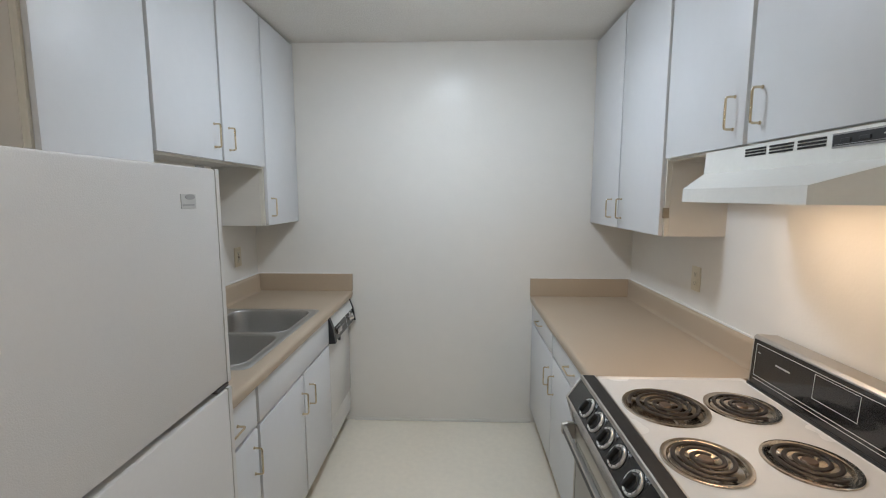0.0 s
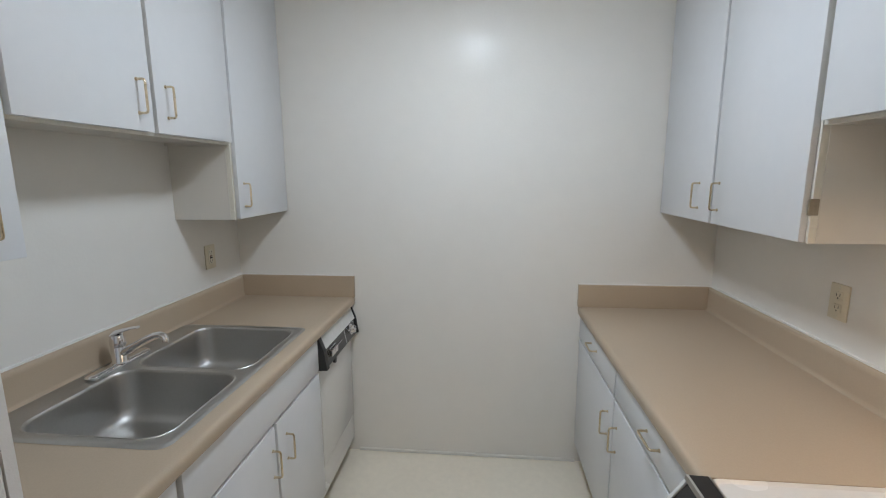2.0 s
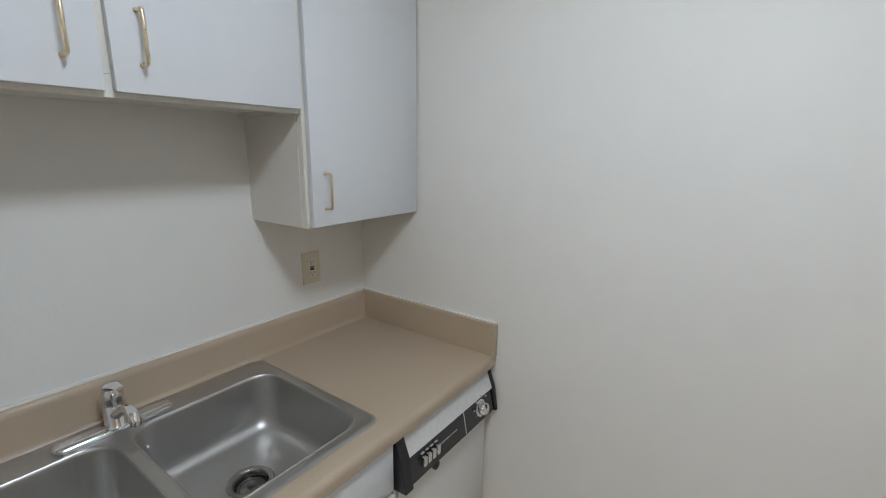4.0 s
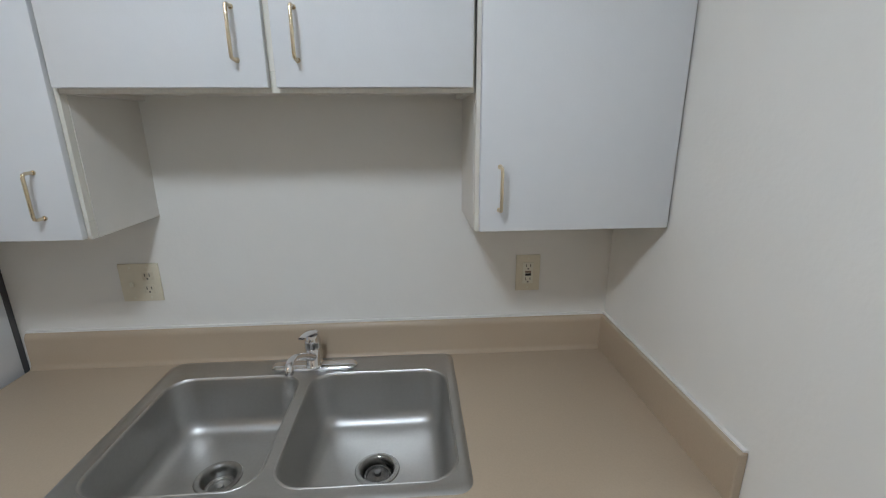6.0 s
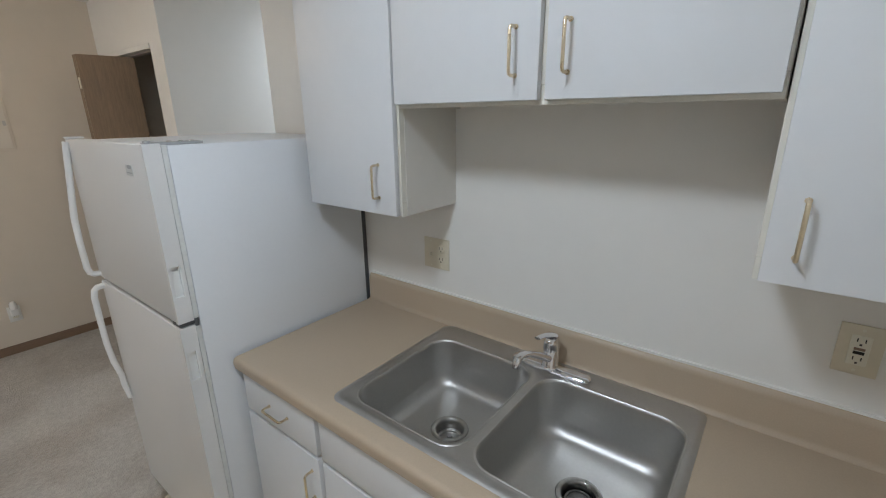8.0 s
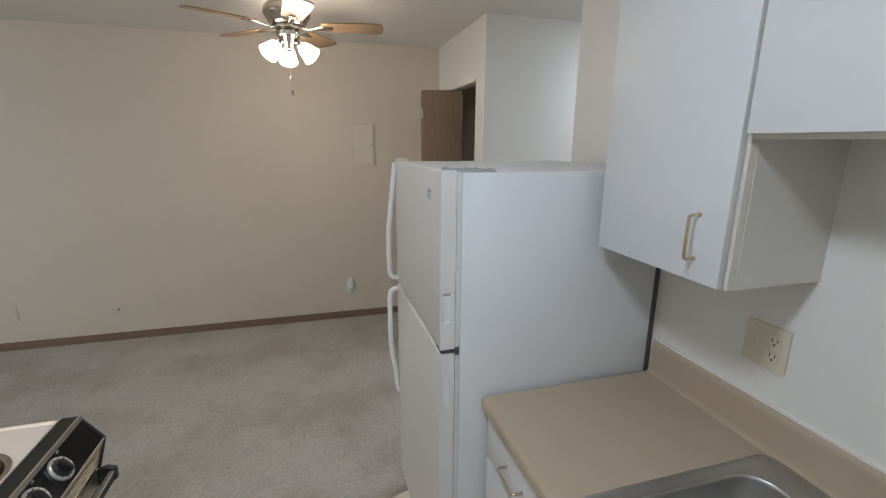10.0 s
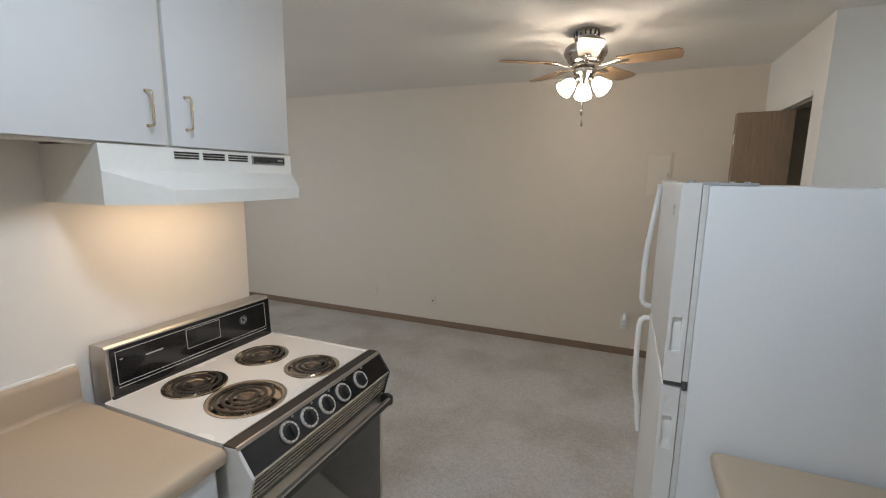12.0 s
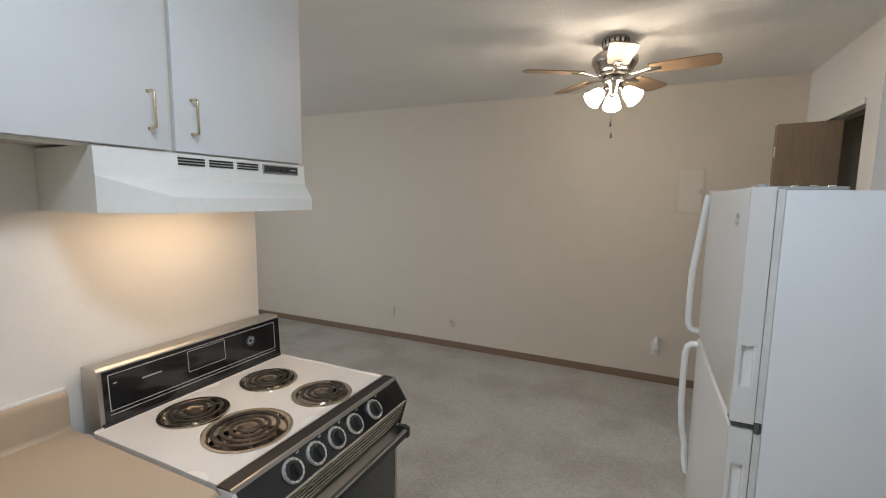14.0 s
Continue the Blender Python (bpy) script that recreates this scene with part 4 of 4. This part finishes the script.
    part("badge_mark", lathe(bmesh.new(), [(0.013, 0), (0.013, 0.0006), (0, 0.0006)], Matrix.Translation((0.7492, -1.846, 1.502)) @ Euler((0, math.pi / 2, 0)).to_matrix().to_4x4() @ Matrix.Diagonal((0.45, 1.3, 1, 1)), 20), PRINTG, bd)
    part("badge_mark", boxes((0.749, -1.872, 1.484, 0.7496, -1.832, 1.487)), PRINTG, bd)
    return f


refrigerator()


# outlets and switch plates
def plate_on(side, a, z, width, label, category, gang):
    """A wall plate; gang lists what it holds from low y to high y."""
    out = 1 if side == "west" else -1
    xw = 0.0 if side == "west" else XR
    t = thing("wall_outlet", (xw, a, z), label, category, "electrical plates")
    part("plate", boxes((xw, a - width / 2, z - 0.057, xw + 0.006 * out, a + width / 2, z + 0.057), bevel=0.002), IVORY, t, smooth=True)
    n = len(gang)
    for i, kind in enumerate(gang):
        c = a + (i - (n - 1) / 2) * 0.046
        fx = xw + 0.0062 * out
        if kind == "duplex":
            for dz in (0.020, -0.020):
                sk = part("socket", boxes((fx - 0.004 * out, c - 0.0165, z + dz - 0.014, fx + 0.0022 * out, c + 0.0165, z + dz + 0.014), bevel=0.004), IVORY, t, smooth=True)
                bm = boxes((fx, c - 0.0075, z + dz - 0.001, fx + 0.0026 * out, c - 0.0055, z + dz + 0.008), (fx, c + 0.0055, z + dz - 0.001, fx + 0.0026 * out, c + 0.0075, z + dz + 0.008), (fx, c - 0.002, z + dz - 0.010, fx + 0.0026 * out, c + 0.002, z + dz - 0.005))
                part("slots", bm, DARK, sk)
        elif kind == "ground_fault":
            sk = part("socket", boxes((fx - 0.004 * out, c - 0.0165, z - 0.034, fx + 0.002 * out, c + 0.0165, z + 0.034), bevel=0.002), CREAMP, t, smooth=True)
            rows = []
            for dz in (0.020, -0.022):
                rows += [(fx, c - 0.0075, z + dz, fx + 0.0024 * out, c - 0.0055, z + dz + 0.008), (fx, c + 0.0055, z + dz, fx + 0.0024 * out, c + 0.0075, z + dz + 0.008), (fx, c - 0.002, z + dz - 0.008, fx + 0.0024 * out, c + 0.002, z + dz - 0.004)]
            part("slots", boxes(*rows), DARK, sk)
            part("test_button", boxes((fx, c - 0.009, z - 0.008, fx + 0.0034 * out, c + 0.009, z - 0.001), bevel=0.0005), DARK, sk)
            part("reset_button", boxes((fx, c - 0.009, z + 0.001, fx + 0.0034 * out, c + 0.009, z + 0.007), bevel=0.0005), BASEB, sk)
        else:
            part("switch_toggle", boxes((fx, c - 0.004, z - 0.010, fx + 0.008 * out, c + 0.004, z + 0.002), bevel=0.001), CREAMP, t)
        for dz in (0.046, -0.046):
            part("screw", lathe(bmesh.new(), [(0.0032, 0), (0.003, 0.001), (0, 0.0012)], Matrix.Translation((xw + 0.0058 * out, c, z + dz)) @ Euler((0, math.pi / 2 * out, 0)).to_matrix().to_4x4(), 8), CREAMP, t)
    return t


plate_on("west", -0.220, 1.146, 0.074, "ivory ground-fault outlet plate on cream wall", "outlet", ["ground_fault"])
plate_on("west", -1.357, 1.149, 0.112, "ivory switch and outlet plate on cream wall", "outlet", ["toggle", "duplex"])
plate_on("east", -0.724, 1.126, 0.072, "ivory duplex outlet plate on cream wall", "outlet", ["duplex"])


def low_plate(x, z, label, plug=False):
    t = thing("wall_outlet", (x, YB, z), label, "outlet", "electrical plates")
    part("plate", boxes((x - 0.035, YB, z - 0.057, x + 0.035, YB + 0.006, z + 0.057), bevel=0.002), LIVING if not plug else TRIM, t, smooth=True)
    for dz in (0.020, -0.020):
        part("socket", boxes((x - 0.0165, YB + 0.004, z + dz - 0.014, x + 0.0165, YB + 0.0075, z + dz + 0.014), bevel=0.002), CREAMP, t)
        part("slots", boxes((x - 0.0075, YB + 0.007, z + dz - 0.001, x - 0.005, YB + 0.0085, z + dz + 0.008), (x + 0.005, YB + 0.007, z + dz - 0.001, x + 0.0075, YB + 0.0085, z + dz + 0.008)), DARK, t)
    return t


low_plate(0.812, 0.300, "white wall outlet low on beige wall", plug=True)
low_plate(3.415, 0.300, "ivory wall outlet low on beige wall")
t = thing("cable_jack", (2.70, YB, 0.275), "small ivory cable jack plate on beige wall", "wall jack")
part("plate", boxes((2.665, YB, 0.218, 2.735, YB + 0.005, 0.332), bevel=0.002), LIVING, t, smooth=True)
part("connector", lathe(bmesh.new(), [(0.006, 0), (0.006, 0.01), (0.002, 0.01), (0, 0.008)], Matrix.Translation((2.70, YB + 0.004, 0.275)) @ Euler((-math.pi / 2, 0, 0)).to_matrix().to_4x4(), 10), BLACKM, t)
t = thing("night_light", (0.812, YB + 0.008, 0.32), "small white plug-in night light in an outlet", "night light")
part("body", boxes((0.790, YB + 0.0085, 0.290, 0.834, YB + 0.036, 0.342), bevel=0.006), PLASTW, t, smooth=True)
part("shade", lathe(bmesh.new(), [(0.020, 0), (0.022, 0.01), (0.020, 0.04), (0.012, 0.056), (0, 0.060)], Matrix.Translation((0.812, YB + 0.030, 0.343)), 14), NIGHT, t, smooth=True)

# breaker panel
t = thing("breaker_panel", (0.646, YB, 1.445), "beige-painted metal breaker panel door on the wall", "electric panel")
part("frame", boxes((0.548, YB, 1.436, 0.744, YB + 0.010, 1.796), bevel=0.003), LIVING, t)
d = part("door", boxes((0.562, YB + 0.0102, 1.450, 0.730, YB + 0.017, 1.782), bevel=0.003), PANELP, t)
part("latch", boxes((0.570, YB + 0.017, 1.596, 0.586, YB + 0.021, 1.628), bevel=0.002), SILVER, d)


# folding closet door, pushed open
def folding_door():
    t = thing("folding_door", (0.06, -4.14, 0.02), "walnut-veneer folding closet door pushed open", "closet door")
    for (ax, ay), (bx, by) in (((-0.10, -4.105), (0.215, -4.160)), ((-0.10, -4.255), (0.215, -4.200))):
        d = Vector((bx - ax, by - ay)).normalized()
        w = Vector((-d.y, d.x)) * 0.015
        bm = prism(bmesh.new(), [(ax - w.x, ay - w.y), (bx - w.x, by - w.y), (bx + w.x, by + w.y), (ax + w.x, ay + w.y)], "z", 0.02, 2.035, bevel=0.002)
        part("panel", bm, WOOD, t, "walnut-veneer door panel")
    for z in (0.35, 1.05, 1.86):
        part("hinge", boxes((0.2155, -4.194, z - 0.035, 0.2185, -4.166, z + 0.035), bevel=0.001), CREAMP, t, "pale metal folding hinge")
    part("pivot", lathe(bmesh.new(), [(0.005, 0), (0.005, 0.012), (0, 0.012)], Matrix.Translation((-0.07, -4.115, 2.035)), 8), SILVER, t)
    return t


folding_door()
t = thing("closet_shelf", (-0.56, -4.05, 1.70), "pale closet shelf with a hanging rail", "shelf")
part("board", boxes((-0.735, YB + 0.001, 1.70, -0.42, NOOK - 0.111, 1.718)), TRIM, t)
part("rail", tube(bmesh.new(), [(-0.50, YB + 0.001, 1.64), (-0.50, NOOK - 0.111, 1.64)], 0.014, 12), SILVER, t, smooth=True)
structure("closet_track", boxes((-0.10, DOOR_S, DOOR_H - 0.016, -0.06, DOOR_N, DOOR_H)), SILVER, "metal track over the folding door", "door track")


# ceiling fan with lights
def ceiling_fan():
    cx, cy = 1.165, -3.372
    f = thing("ceiling_fan", (cx, cy, H), "brushed nickel ceiling fan with five oak blades and lit shades", "ceiling fan")
    at = Matrix.Translation((cx, cy, 0))
    can = part("canopy", lathe(bmesh.new(), [(0, H), (0.072, H), (0.074, H - 0.006), (0.072, H - 0.046), (0.066, H - 0.060), (0.050, H - 0.072), (0, H - 0.072)], at, 32), NICKEL, f, smooth=True)
    for k in range(16):
        slot = box(bmesh.new(), 0.0715, -0.0045, H - 0.040, 0.0745, 0.0045, H - 0.014)
        bmesh.ops.transform(slot, matrix=at @ Matrix.Rotation(2 * math.pi * k / 16, 4, "Z"), verts=slot.verts)
        part("vent_slot", slot, DARK, can)
    part("motor_housing", lathe(bmesh.new(), [(0, 2.368), (0.060, 2.366), (0.105, 2.356), (0.122, 2.338), (0.126, 2.312), (0.118, 2.294), (0.108, 2.284), (0.104, 2.268), (0.086, 2.252), (0.050, 2.248), (0, 2.248)], at, 36), NICKEL, f, smooth=True)
    part("hub", lathe(bmesh.new(), [(0, 2.252), (0.082, 2.250), (0.086, 2.242), (0.082, 2.234), (0.060, 2.228), (0, 2.228)], at, 32), NICKEL, f, smooth=True)
    part("light_fitter", lathe(bmesh.new(), [(0, 2.230), (0.056, 2.228), (0.066, 2.218), (0.064, 2.200), (0.050, 2.186), (0.044, 2.168), (0.030, 2.154), (0.026, 2.142), (0.014, 2.136), (0, 2.134)], at, 28), NICKEL, f, smooth=True)
    for k in range(5):
        a = radians(99 + 72 * k)
        m = at @ Matrix.Rotation(a, 4, "Z")
        out = [(0.185, -0.052), (0.30, -0.060), (0.42, -0.066), (0.486, -0.066), (0.506, -0.060), (0.518, -0.044), (0.522, 0.0), (0.518, 0.044), (0.506, 0.060), (0.486, 0.066), (0.42, 0.066), (0.30, 0.060), (0.185, 0.052)]
        bm = prism(bmesh.new(), out, "z", -0.003, 0.003)
        tilt = m @ Matrix.Translation((0, 0, 2.252)) @ Matrix.Rotation(radians(-9), 4, "X")
        bmesh.ops.transform(bm, matrix=tilt, verts=bm.verts)
        bl = part("blade", bm, BLADE, f, "oak-veneer fan blade")
        bm = bmesh.new()
        tube(bm, [(0.075, 0, -0.012), (0.110, 0, -0.020), (0.150, 0, -0.012), (0.185, 0, -0.006), (0.245, 0, -0.006)], 0.012, 10, radii=[0.014, 0.012, 0.014, 0.026, 0.016], flat=0.3)
        bmesh.ops.transform(bm, matrix=tilt, verts=bm.verts)
        part("blade_arm", bm, NICKEL, bl, "nickel blade bracket", smooth=True)
    for a in (36, 156, 276):
        out = Vector((math.cos(radians(a)), math.sin(radians(a)), 0))
        root = Vector((cx, cy, 2.168)) + out * 0.034
        tip = root + out * 0.030 + Vector((0, 0, -0.012))
        arm = part("lamp_arm", tube(bmesh.new(), [root, root + out * 0.016 + Vector((0, 0, -0.002)), tip], 0.010, 10), NICKEL, f, smooth=True)
        ax = (out * 0.74 + Vector((0, 0, -0.68))).normalized()
        m = Matrix.Translation(tip) @ ax.to_track_quat("Z", "Y").to_matrix().to_4x4() @ Matrix.Scale(0.80, 4)
        part("lamp_socket", lathe(bmesh.new(), [(0, -0.012), (0.020, -0.010), (0.026, 0.004), (0.028, 0.022), (0, 0.022)], m, 18), NICKEL, arm, smooth=True)
        part("shade", lathe(bmesh.new(), [(0.026, 0.014), (0.034, 0.022), (0.046, 0.045), (0.053, 0.072), (0.058, 0.098), (0.066, 0.116), (0.064, 0.117), (0.055, 0.099), (0.050, 0.072), (0.043, 0.045), (0.031, 0.023), (0.0, 0.020)], m, 24), SHADE, arm, "glowing frosted glass bell shade", smooth=True)
    for dx, dy, z in ((0.004, 0.012, 1.985), (-0.002, 0.010, 1.922)):
        c = part("pull_chain", tube(bmesh.new(), [(cx + dx, cy + dy, 2.142), (cx + dx, cy + dy, z)], 0.0007, 5), NICKEL, f)
        part("chain_fob", lathe(bmesh.new(), [(0, 0.0), (0.004, -0.003), (0.008, -0.024), (0.007, -0.032), (0, -0.034)], Matrix.Translation((cx + dx, cy + dy, z)), 12), NICKEL, c, smooth=True)
    return f


ceiling_fan()

# kitchen ceiling lamp
t = thing("ceiling_lamp", (1.245, -0.920, H), "round flush ceiling lamp with a lit white dome", "ceiling lamp")
at = Matrix.Translation((1.245, -0.920, H))
part("base", lathe(bmesh.new(), [(0, 0), (0.160, 0), (0.165, -0.006), (0.165, -0.050), (0.160, -0.054), (0.150, -0.054), (0.148, -0.040), (0, -0.040)], at, 40), TRIM, t, "white metal rim", smooth=True)
part("diffuser", lathe(bmesh.new(), [(0.147, -0.0405), (0.149, -0.054), (0.143, -0.064), (0.128, -0.074), (0.102, -0.082), (0.070, -0.087), (0.035, -0.089), (0, -0.090)], at, 40), DOME, t, "glowing white glass diffuser", smooth=True)
# its twin in the side passage
copy_thing(t, pose(-1.30, -2.90, H))
